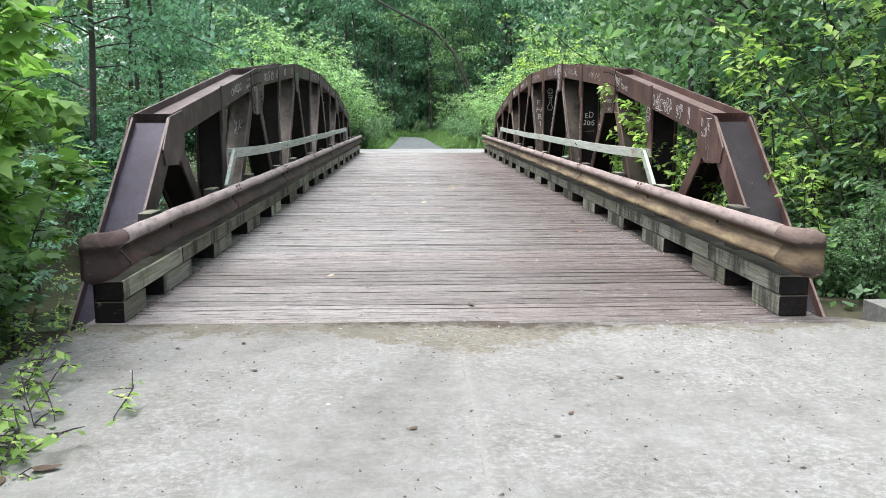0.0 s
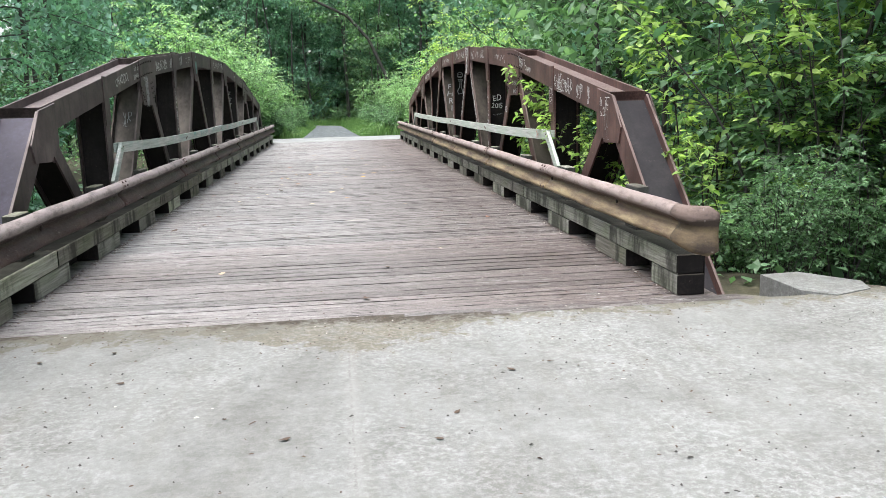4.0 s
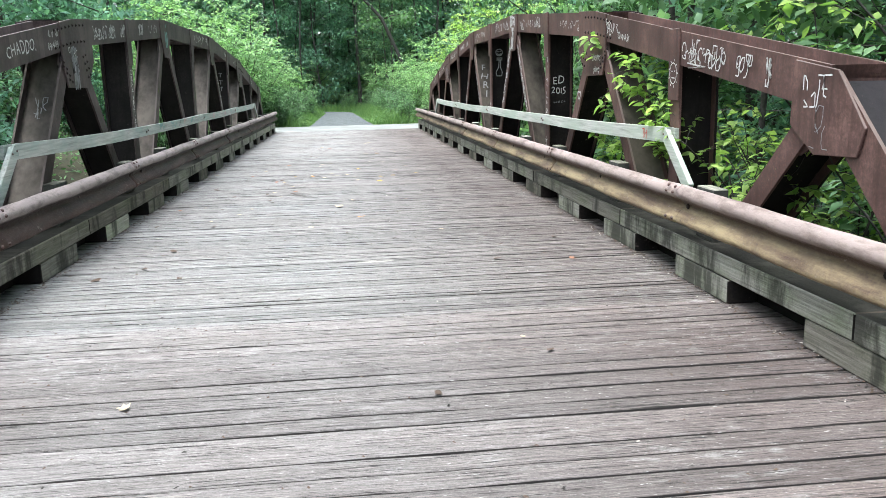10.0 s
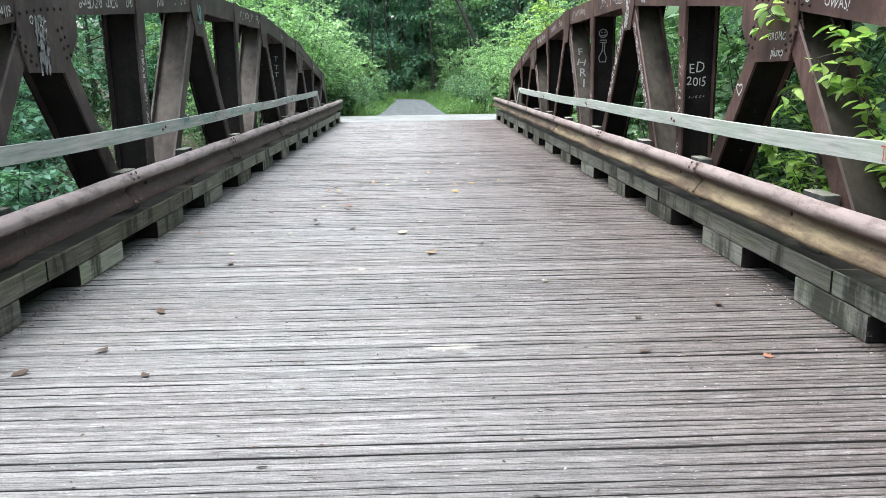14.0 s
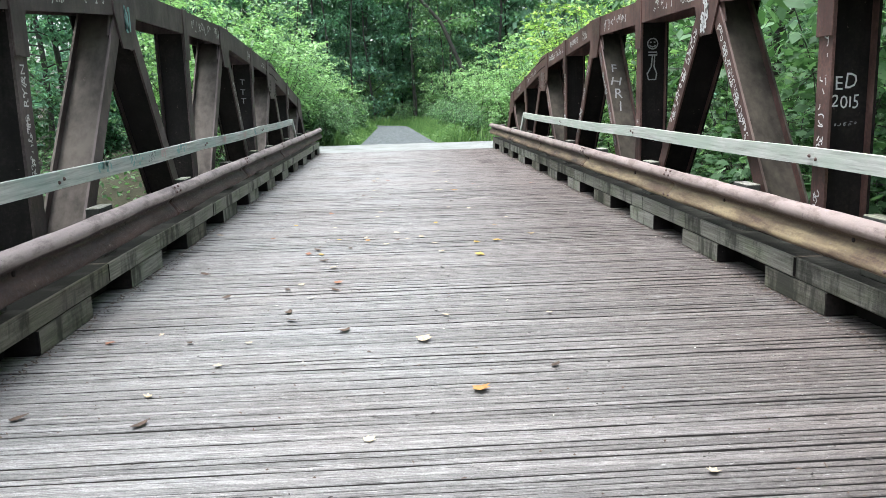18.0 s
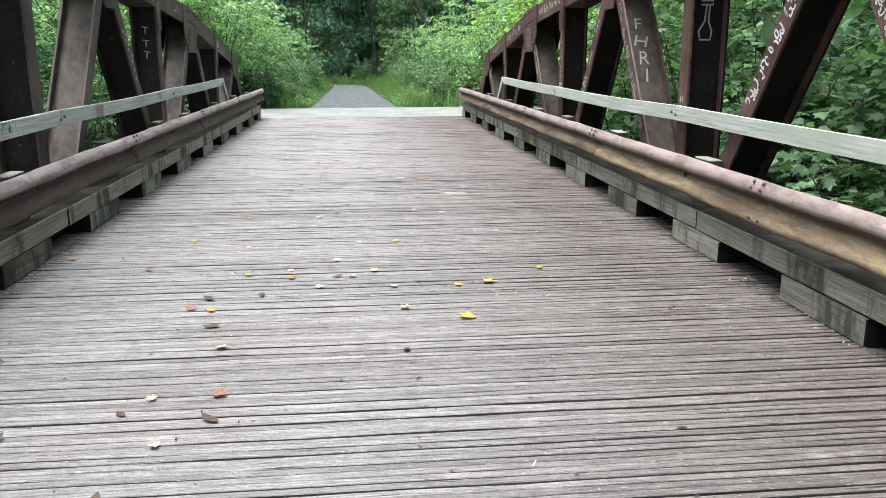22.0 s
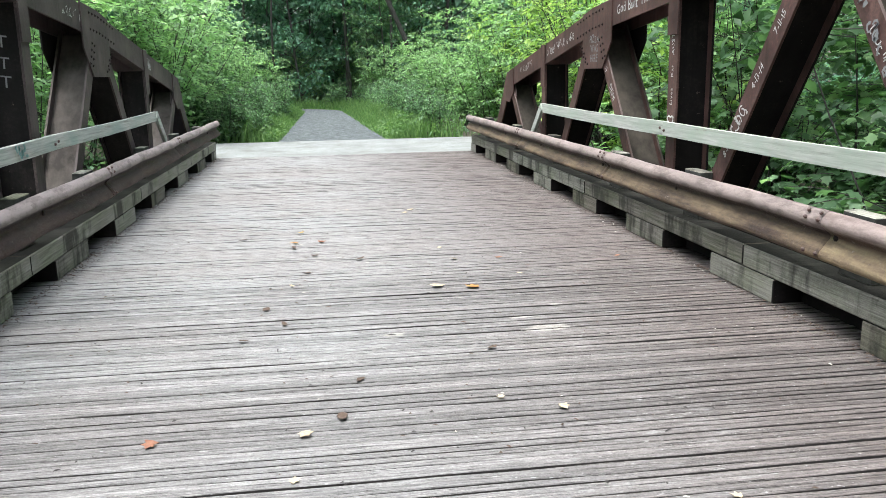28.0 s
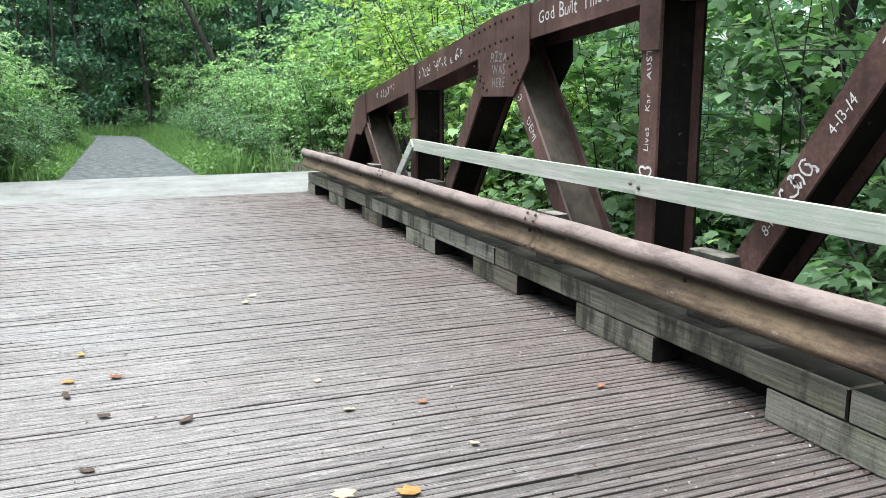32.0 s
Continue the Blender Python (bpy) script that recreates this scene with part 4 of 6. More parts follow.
def build_handrail(side):
    rail = thing("handrail", "pale green-grey weathered board handrail bolted to the truss", "handrail", "handrails")
    ys = [3.95, 7.86, 11.82, 15.77, 19.60] if side > 0 else [4.18, 8.12, 12.08, 15.98, 19.85]
    zs = [0.915, 0.885, 0.888, 0.886, 0.908] if side > 0 else [0.925, 0.870, 0.882, 0.892, 0.905]
    for i in range(4):
        bm = bmesh.new()
        n = 9
        rows = []
        for u in np.linspace(0, 1, n):
            y = ys[i] + (ys[i + 1] - ys[i]) * u
            z = zs[i] + (zs[i + 1] - zs[i]) * u - 0.012 * math.sin(math.pi * u)
            x = 2.345 + 0.006 * (i % 2) + 0.012 * math.sin(math.pi * u) * (1 if i % 2 else -1)
            rows.append([bm.verts.new((side * (x + dx), y, z + dz)) for dx, dz in ((0, -0.055), (0.038, -0.055), (0.038, 0.055), (0, 0.055))])
        for a, c in zip(rows, rows[1:]):
            for j in range(4):
                bm.faces.new((a[j], a[(j + 1) % 4], c[(j + 1) % 4], c[j]))
        bm.faces.new(rows[0])
        bm.faces.new(rows[-1][::-1])
        part("board", bm, M_HAND_R if side > 0 else M_HAND_L, rail)
    for y, z, s in ((ys[0], zs[0], -1), (ys[-1], zs[-1], 1)):
        bm = bmesh.new()
        p0, p1 = Vector((0, y - s * 0.03, z + 0.0)), Vector((0, y + s * 0.42, 0.56))
        m, n = frame_along(p0, p1)
        box(bm, (-0.03, -0.05, 2.335), (n, 0.05, 2.373), Matrix.Translation(p0) @ m)
        soften(bm, 0.004)
        for v in bm.verts:
            v.co.x *= side
        part("end_brace", bm, M_HAND_R if side > 0 else M_HAND_L, rail)
    for y, z in zip(ys, zs):
        for dy in (-0.035, 0.045):
            bolt = new("bolt", BOLT)
            bolt.parent = rail
            bolt.matrix_basis = Matrix.Translation((side * 2.343, y + dy, z - 0.005 + dy * 0.2)) @ Vector((-side, 0, 0)).to_track_quat("Z", "Y").to_matrix().to_4x4()
        # packing that carries the board off the upright
        bm = bmesh.new()
        box(bm, (2.384, y - 0.06, z - 0.05), (FACE + 0.002, y + 0.06, z + 0.05))
        for v in bm.verts:
            v.co.x *= side
        part("packer", bm, M_HAND_R if side > 0 else M_HAND_L, rail)


for s in (1, -1):
    build_curb(s)
    build_guardrail(s)
    build_handrail(s)


# ---- plants ----
LEAF_SHAPES = {
    "oval": (np.array([(0, 0, 0), (-0.27, 0.42, 0.05), (0, 0.45, -0.03), (0.27, 0.42, 0.05), (0, 1.0, -0.06)]), [(0, 2, 4, 1), (0, 3, 4, 2)]),
    "blade": (np.array([(0, 0, 0), (-0.26, 0.5, 0.03), (0, 1.0, -0.06), (0.26, 0.5, 0.03)]), [(0, 3, 2, 1)]),
    "fold": (np.array([(0, 0, 0), (-0.27, 0.45, 0.07), (0, 1.0, -0.06), (0.27, 0.45, 0.07)]), [(0, 2, 1), (0, 3, 2)]),
    "ovate": (np.array([(0, 0, 0), (-0.20, 0.17, 0.05), (-0.27, 0.40, 0.07), (-0.19, 0.68, 0.03), (0, 1.0, -0.09), (0.19, 0.68, 0.03), (0.27, 0.40, 0.07), (0.20, 0.17, 0.05), (0, 0.45, 0.0)]),
              [(0, 8, 2, 1), (8, 4, 3, 2), (0, 7, 6, 8), (8, 6, 5, 4)]),
    "palm": (np.array([(0, 0.0, 0), (-0.46, 0.16, 0.02), (-0.33, 0.36, 0.02), (-0.47, 0.68, -0.03), (-0.20, 0.66, 0.03), (0, 1.0, -0.08),
                       (0.20, 0.66, 0.03), (0.47, 0.68, -0.03), (0.33, 0.36, 0.02), (0.46, 0.16, 0.02)]),
             [(0, 2, 1), (0, 4, 3, 2), (0, 6, 5, 4), (0, 8, 7, 6), (0, 9, 8)]),
}


def leaf_mesh(name, rng, points, size, shape, material, droop=0.5):
    """Leaves at the points, mostly face up; a fourth column gives the way each one points, else it turns its own way."""
    tv, tf = LEAF_SHAPES[shape]
    n = len(points)
    ranked = points.shape[1] == 4
    yaw = points[:, 3] if ranked else rng.uniform(0, 2 * np.pi, n)
    points = points[:, :3]
    pitch = rng.normal(-droop * 0.6, 0.32, n) if ranked else rng.normal(-droop, 0.45, n)
    roll = rng.normal(0, 0.34 if ranked else 0.5, n)
    sz = size * rng.uniform(0.6, 1.25, n)
    cy, sy, cp, sp, cr, sr = np.cos(yaw), np.sin(yaw), np.cos(pitch), np.sin(pitch), np.cos(roll), np.sin(roll)
    v = tv[None] * sz[:, None, None]
    x, y, z = v[..., 0], v[..., 1], v[..., 2]
    x, z = x * cr[:, None] + z * sr[:, None], -x * sr[:, None] + z * cr[:, None]
    y, z = y * cp[:, None] - z * sp[:, None], y * sp[:, None] + z * cp[:, None]
    x, y = x * cy[:, None] - y * sy[:, None], x * sy[:, None] + y * cy[:, None]
    verts = np.stack([x, y, z], -1) + points[:, None]
    flat = np.concatenate([np.array(f) for f in tf])
    lens = np.array([len(f) for f in tf])
    loops = (flat[None] + (np.arange(n) * len(tv))[:, None]).ravel()
    return raw_mesh(name, verts.reshape(-1, 3), loops, np.tile(lens, n), material)


class Wood:
    """Tapered limbs gathered into one mesh."""
    def __init__(self):
        self.v, self.f, self.n = [], [], 0

    def limb(self, pts, r0, r1, sides=6):
        k = len(pts)
        pts = np.asarray(pts, float)
        for i in range(k):
            d = pts[min(i + 1, k - 1)] - pts[max(i - 1, 0)]
            d = d / (np.linalg.norm(d) + 1e-9)
            a = np.cross(d, (0.31, 0.87, 0.38))
            a /= np.linalg.norm(a) + 1e-9
            b = np.cross(d, a)
            r = r0 + (r1 - r0) * i / (k - 1)
            for s in range(sides):
                t = 2 * np.pi * s / sides
                self.v.append(pts[i] + r * (np.cos(t) * a + np.sin(t) * b))
        for i in range(k - 1):
            for s in range(sides):
                p, q = self.n + i * sides + s, self.n + i * sides + (s + 1) % sides
                self.f.append((p, q, q + sides, p + sides))
        self.n += k * sides

    def mesh(self, name):
        f = np.array(self.f)
        return raw_mesh(name, np.array(self.v), f.ravel(), np.full(len(f), 4), M_BARK, True)


def bent(rng, p, d, length, n=5, wob=0.15, lift=0.0):
    """A wandering line from p along d."""
    pts, d = [np.array(p, float)], np.array(d, float)
    d /= np.linalg.norm(d)
    for _ in range(n):
        d = d + rng.normal(0, wob, 3) + (0, 0, lift)
        d /= np.linalg.norm(d)
        pts.append(pts[-1] + d * length / n)
    return pts


def along(rng, pts, n, spread, start=0.2):
    """n places scattered about a line."""
    pts = np.asarray(pts)
    u = rng.uniform(start, 1.0, n) * (len(pts) - 1)
    i = np.minimum(u.astype(int), len(pts) - 2)
    base = pts[i] + (pts[i + 1] - pts[i]) * (u - i)[:, None]
    return base + rng.normal(0, 1, (n, 3)) * np.array([spread, spread, spread * 0.38])


def in_ranks(rng, pts, n, spread, start=0.0):
    """n leaves in two ranks along a twig: place and heading."""
    pts = np.asarray(pts)
    u = np.sort(rng.uniform(start, 1.0, n)) * (len(pts) - 1)
    i = np.minimum(u.astype(int), len(pts) - 2)
    d = pts[i + 1] - pts[i]
    base = pts[i] + d * (u - i)[:, None] + rng.normal(0, 1, (n, 3)) * np.array([spread, spread, spread * 0.5])
    way = np.arctan2(-d[:, 0], d[:, 1]) + np.where(np.arange(n) % 2, 1, -1) * rng.normal(0.95, 0.3, n)
    return np.concatenate([base, way[:, None]], 1)


def make_tree(seed, height, radius, crown_from, spread, leaves, size, material, shape="oval", lean=(0, 0), limbs=26, label="", category="tree", twig=0.16, name="tree", group="", twigs=True):
    rng = np.random.default_rng(seed)
    wood, leaf_pts = Wood(), []
    trunk = bent(rng, (0, 0, -0.3), (lean[0], lean[1], 1), height, 9, 0.05)
    wood.limb(trunk, radius, radius * 0.25, 8)
    trunk = np.array(trunk)
    per = leaves // (limbs * 4)
    for i in range(limbs):
        u = crown_from + (1 - crown_from) * (i + rng.uniform(0, 1)) / limbs
        f = u * (len(trunk) - 1)
        j = min(int(f), len(trunk) - 2)
        p = trunk[j] + (trunk[j + 1] - trunk[j]) * (f - j)
        a = rng.uniform(0, 2 * np.pi)
        reach = spread * rng.uniform(0.55, 1.1) * (1.0 - 0.55 * max(0, (u - 0.5) / 0.5))
        limb = bent(rng, p, (np.cos(a), np.sin(a), rng.uniform(0.05, 0.6)), reach, 5, 0.16)
        wood.limb(limb, radius * 0.32 * (1.15 - u), 0.008, 5)
        for q in range(4):
            t = limb[rng.integers(1, 6)]
            tw = bent(rng, t, (np.cos(a) + rng.normal(0, 0.8), np.sin(a) + rng.normal(0, 0.8), rng.normal(0.1, 0.3)), reach * rng.uniform(0.3, 0.55), 3, 0.2)
            if twigs:
                wood.limb(tw, 0.012, 0.003, 3)
            leaf_pts.append(along(rng, tw, per, twig, 0.0))
    root = thing(name, label, category, group)
    t = new("trunk", wood.mesh("trunk"))
    t.parent = root
    c = new("crown", leaf_mesh("crown", rng, np.concatenate(leaf_pts), size, shape, material))
    c.parent = root
    return root


def make_bush(seed, height, spread, leaves, size, material, shape="oval", stems=22, label="", category="bush", twig=0.13, name="bush", group="", aim=(0, 0), bare=0.25, radius=0.016, edge=-99.0, far=99.0, within=99.0):
    rng = np.random.default_rng(seed)
    wood, leaf_pts = Wood(), []
    per = max(3, leaves // (stems * 11))
    for i in range(stems):
        a = rng.uniform(0, 2 * np.pi)
        tilt = rng.uniform(0.1, 0.85)
        h = height * rng.uniform(0.55, 1.1)
        d = (np.cos(a) * tilt * spread / height * 1.3 + aim[0], np.sin(a) * tilt * spread / height * 1.3 + aim[1], 1)
        p = (rng.normal(0, spread * 0.16), rng.normal(0, spread * 0.16), -0.15)
        stem = bent(rng, p, d, h, 7, 0.10, -0.02)
        if min(q[0] for q in stem) < edge or max(q[0] for q in stem) > far or max(np.hypot(q[0], q[1]) for q in stem) > within:
            continue
        wood.limb(stem, radius, 0.004, 4)
        leaf_pts.append(in_ranks(rng, stem, per, twig * 0.6, max(bare, 0.3)))
        for q in range(10):
            t = stem[rng.integers(2 if bare < 0.2 else 3, 8)]
            b = rng.uniform(0, 2 * np.pi)
            tw = bent(rng, t, (np.cos(b), np.sin(b), rng.uniform(-0.05, 0.55)), h * rng.uniform(0.14, 0.30), 4, 0.16, -0.10)
            if min(e[0] for e in tw) < edge or max(e[0] for e in tw) > far or max(np.hypot(e[0], e[1]) for e in tw) > within:
                continue
            wood.limb(tw[::2], 0.006, 0.002, 3)
            leaf_pts.append(in_ranks(rng, tw, per, twig * 0.30, 0.1))
    root = thing(name, label, category, group)
    t = new("stem", wood.mesh("stem"))
    t.parent = root
    leaf_pts = np.concatenate(leaf_pts)
    leaf_pts = leaf_pts[(leaf_pts[:, 0] > edge) & (leaf_pts[:, 0] < far) & (np.hypot(leaf_pts[:, 0], leaf_pts[:, 1]) < within)]
    c = new("foliage", leaf_mesh("foliage", rng, leaf_pts, size, shape, material))
    c.parent = root
    return root


def put(ob, x, y, turn=0.0, size=1.0, drop=0.0):
    ob.matrix_basis = pose(x, y, ground_z(x, y) - drop, 0, 0, turn) @ Matrix.Diagonal((size, size, size, 1))
    return ob


def again(ob, x, y, turn, size=1.0, drop=0.0):
    c = copy_thing(ob, pose(x, y, ground_z(x, y) - drop, 0, 0, turn))
    c.scale = (size, size, size)
    return c


# tall forest trees, far and near rows
FOREST = [
    make_tree(21, 13.0, 0.085, 0.05, 2.9, 6300, 0.22, M_DEEP, "blade", label="tall thin forest tree with deep green crown", group="forest trees", limbs=38, twig=0.34, twigs=False),
    make_tree(22, 15.0, 0.11, 0.10, 3.4, 6300, 0.23, M_DEEP, "blade", label="tall forest tree with deep green crown", group="forest trees", limbs=38, twig=0.38, twigs=False),
    make_tree(23, 11.0, 0.06, 0.04, 2.6, 6300, 0.18, M_LEAF, "blade", label="slender young tree with mid-green leaves", group="forest trees", limbs=40, twig=0.30, twigs=False),
    make_tree(24, 14.0, 0.095, 0.24, 3.2, 6000, 0.22, M_DEEP, "blade", label="tall forest tree with a bare lower trunk", group="forest trees", limbs=34, twig=0.36, twigs=False),
]
rng = random.Random(77)


def scatter(kinds, count, gap, box_x, box_y, keep, sizes, drop=0.0):
    """Copies of the kinds over a field, no closer than gap, where keep(x, y) allows."""
    done, tries, fresh = [], 0, [True] * len(kinds)
    while len(done) < count and tries < 9000:
        tries += 1
        x, y = rng.uniform(*box_x), rng.uniform(*box_y)
        if not keep(x, y) or any((x - a) ** 2 + (y - b) ** 2 < gap * gap for a, b in done):
            continue
        done.append((x, y))
        i = rng.randrange(len(kinds))
        turn, size = rng.uniform(0, 360), rng.uniform(*sizes)
        if fresh[i]:
            put(kinds[i], x, y, turn, size, drop)
            fresh[i] = False
        else:
            again(kinds[i], x, y, turn, size, drop)


def tree_ground(x, y):
    if y < -2:
        return abs(x) > (6.5 if y > -9 else 3.0)
    if y < 22:
        return abs(x) > 8.6
    if y < 27:
        return abs(x) > 6.0
    return abs(x - path_mid(min(y, 43))) > (7.6 if y < 44 else 9.0 if y < 59 else 0.0)


scatter(FOREST, 56, 2.9, (-22, 22), (-8, 64), tree_ground, (0.8, 1.25))
# extra trees added for the shade they cast on the shrubs
for k, x, y in ((1, 7.6, 1.4), (1, 8.6, -1.6), (0, 7.6, 9.2)):
    again(FOREST[k], x, y, 40 * y, 1.0)

# trees that close the view behind the bend of the trail
for k, x, y, size in ((2, 2.6, 48.6, 0.8), (0, -1.4, 50.4, 0.9), (1, 5.4, 50.8, 1.0), (3, 0.8, 52.6, 1.0), (0, -5.6, 53.2, 1.1), (2, 3.6, 54.4, 1.1), (1, -2.4, 56.2, 1.1), (3, 7.2, 56.0, 1.0), (1, 1.2, 58.4, 1.2), (0, -8.0, 57.5, 1.1)):
    again(FOREST[k], x, y, 67 * y, size)

# slim bare-trunked trees at the end of the trail
POLE = make_tree(25, 14.0, 0.07, 0.55, 1.7, 1300, 0.24, M_DEEP, "blade", label="slim tree with a long bare trunk at the trail's end", group="slim trees", limbs=18, twig=0.3, twigs=False)
put(POLE, 0.9, 50.5, 0, 1.0)
for x, y, size in ((-2.6, 49.0, 0.9), (-4.2, 51.5, 1.1), (2.9, 48.5, 1.0), (4.4, 51.0, 1.15), (2.0, 53.0, 0.85), (-1.0, 56.0, 1.0), (-5.2, 47.5, 0.9), (5.0, 55.0, 1.0), (-3.1, 54.6, 0.8), (0.2, 58.0, 0.9), (3.4, 57.0, 0.9), (5.2, 11.0, 1.0), (6.3, 12.4, 1.3), (5.9, 9.6, 0.9)):
    again(POLE, x, y, 53 * y, size)

# added broad trees, crowns out of view, that shade the undergrowth beside the slab
SHADE_TREE = make_tree(26, 11.0, 0.16, 0.36, 4.6, 9000, 0.23, M_LEAF, "blade", label="added broad tree with a high spreading shade crown", group="broad trees", limbs=36, twig=0.34, twigs=False)
put(SHADE_TREE, 7.2, -2.2, 0, 1.0)
for x, y, size in ((7.0, 2.2, 1.0), (7.4, 7.4, 1.05), (7.8, 13.6, 1.0), (7.6, 19.6, 1.0), (-8.2, 5.0, 1.0)):
    again(SHADE_TREE, x, y, 91 * y, size)

# undergrowth
UNDER = [
    make_bush(31, 2.6, 1.4, 3200, 0.17, M_DEEP, "fold", label="dark green woodland undergrowth shrub", group="undergrowth", twig=0.2),
    make_bush(32, 2.2, 1.5, 3200, 0.16, M_LEAF, "fold", label="mid-green leafy undergrowth shrub", group="undergrowth", twig=0.2),
    make_bush(33, 3.6, 1.6, 3800, 0.17, M_LEAF, "fold", label="tall leafy woodland shrub", group="undergrowth", twig=0.22),
]


def bush_ground(x, y):
    if y < -1:
        return abs(x) > 6.5
    if y < 26:
        return x > (5.0 if y < 20 else 8.2) or x < -9.0
    if y < 36 and 0 < x < 8.0:
        return False
    return abs(x - path_mid(min(y, 43))) > (3.4 if y < 47 else 5.0 if y < 58 else 0.0)


scatter(UNDER, 42, 2.0, (-13, 13), (-2, 58), bush_ground, (0.8, 1.35))
for n in range(9):
    again(UNDER[0], -8.3 - 1.1 * (n % 3), 2.4 + 2.3 * n, 47 * n, 1.25)

# broad-leaved saplings that crowd the trusses
MAPLE = [
    make_bush(41, 4.6, 1.7, 3600, 0.125, M_LEAF, "palm", 20, "broad-leaved maple sapling with lobed green leaves", "sapling", 0.22, "sapling", "maple saplings", bare=0.3, radius=0.02, within=2.2),
    make_bush(42, 4.0, 1.6, 3400, 0.125, M_FRESH, "palm", 18, "bright maple sapling with lobed fresh green leaves", "sapling", 0.22, "sapling", "maple saplings", bare=0.3, radius=0.02, within=2.2),
]
put(MAPLE[0], 5.4, 13.0, 20, 1.15)
put(MAPLE[1], 4.9, 22.6, 70, 0.95)
for k, x, y, turn, size in ((0, 5.4, 16.0, 110, 1.15), (0, 5.4, 18.9, 200, 1.15), (1, 5.6, 20.8, 310, 1.2), (0, 6.3, 14.6, 80, 1.35), (1, 6.6, 17.6, 30, 1.35),
                            (0, 5.0, 24.8, 150, 0.75), (1, 6.2, 23.6, 10, 1.1)):
    again(MAPLE[k], x, y, turn, size)

# oval-leaved shrubs by the trusses
OVAL = [
    make_bush(51, 3.6, 1.5, 4300, 0.135, M_LEAF, "oval", 24, "green shrub with small oval leaves", "bush", 0.15, "bush", "oval-leaved shrubs", bare=0.15, within=1.9),
    make_bush(52, 3.2, 1.6, 4500, 0.12, M_LEAF, "oval", 24, "dense green shrub with small oval leaves", "bush", 0.15, "bush", "oval-leaved shrubs", bare=0.15, within=1.9),
]
put(OVAL[0], 5.0, 2.6, 75, 1.0)
put(OVAL[1], 6.0, 0.4, 190, 1.15)
for k, x, y, turn, size in ((0, 5.6, 5.0, 15, 1.45), (1, 7.0, 3.0, 230, 1.35), (0, 6.6, 7.8, 330, 1.4),
                            (1, -4.8, 1.0, 45, 0.9), (0, -5.2, 8.6, 285, 0.5), (1, -5.0, 13.0, 10, 0.45), (1, -5.2, 21.6, 140, 0.7),
                            (1, -4.6, -1.6, 200, 0.9)):
    again(OVAL[k], x, y, turn, size)

# tall pale shrubs that crowd both sides of the trail
TRAIL = [
    make_bush(53, 4.2, 1.7, 5600, 0.15, M_FRESH, "fold", 26, "tall fresh green shrub with narrow leaves beside the trail", "bush", 0.16, "bush", "trail shrubs", bare=0.05, within=2.0),
    make_bush(54, 3.4, 1.6, 5200, 0.14, M_FRESH, "fold", 26, "dense fresh green shrub beside the trail", "bush", 0.16, "bush", "trail shrubs", bare=0.05, within=2.0),
]
put(TRAIL[0], -3.9, 27.4, 10, 1.0)
put(TRAIL[1], 4.6, 28.6, 80, 0.75)
for k, x, y, turn, size in ((0, -5.4, 26.3, 70, 1.25), (0, -4.4, 29.7, 60, 1.15), (1, -3.6, 31.0, 130, 0.8), (0, -4.0, 33.2, 210, 1.0), (1, -3.3, 35.4, 320, 0.75), (0, -4.6, 36.8, 20, 1.1),
                            (1, -3.6, 39.0, 20, 0.85), (1, -4.3, 42.0, 90, 1.0), (0, -6.6, 28.5, 170, 1.4), (0, -5.2, 23.9, 250, 1.0), (1, -2.9, 44.5, 10, 0.8)):
    again(TRAIL[k], x, y, turn, size)
for k, x, y, turn, size in ((0, 4.4, 31.2, 150, 0.8), (1, 3.7, 33.2, 70, 0.75), (0, 4.5, 35.4, 20, 0.95), (1, 3.3, 37.2, 20, 0.75), (0, 3.6, 39.6, 250, 0.85), (1, 3.3, 42.3, 100, 0.8),
                            (0, 6.1, 27.2, 300, 1.0), (1, 6.4, 30.2, 40, 1.3), (0, 6.2, 33.6, 190, 1.3), (1, 2.2, 45.5, 190, 0.8), (1, -1.2, 54.0, 160, 0.9), (1, 1.5, 54.5, 60, 0.8)):
    again(TRAIL[k], x, y, turn, size)

# a branchy shrub whose sprays lean in between the truss members
def build_spray(seed, root_at, tips, size, shape="ovate", material=None, least=2.22, label="lime green shrub leaning through the rusty truss", category="bush", group="lime shrubs"):
    g = np.random.default_rng(seed)
    wood, pts = Wood(), []
    base = np.array((root_at[0], root_at[1], ground_z(*root_at) - 0.1))
    for tip in tips:
        tip = np.array(tip)
        knee = np.array((base[0] * 0.75 + tip[0] * 0.25, tip[1] + 0.15, tip[2] - g.uniform(0.5, 0.9)))
        u = np.linspace(0, 1, 9)[:, None]
        line = base * (1 - u) ** 2 + knee * 2 * u * (1 - u) + tip * u ** 2 + g.normal(0, 0.02, (9, 3))
        line[0], line[-1] = base, tip
        wood.limb(line, 0.012, 0.003, 5)
        pts.append(in_ranks(g, line, 14, 0.015, 0.66))
        for q in range(5):
            s = line[g.integers(6, 9)]
            tw = bent(g, s, (g.normal(-0.1, 0.5), g.normal(0, 0.8), g.normal(0.1, 0.5)), g.uniform(0.2, 0.4), 3, 0.2)
            if min(e[0] for e in tw) < least:
                continue
            wood.limb(tw, 0.004, 0.0015, 3)
            pts.append(in_ranks(g, tw, 9, 0.012, 0.1))
    root = thing(category, label, category, group)
    new("stem", wood.mesh("stem")).parent = root
    new("foliage", leaf_mesh("foliage", g, np.concatenate(pts), size * 0.92, shape, material or M_LIME, 0.35)).parent = root


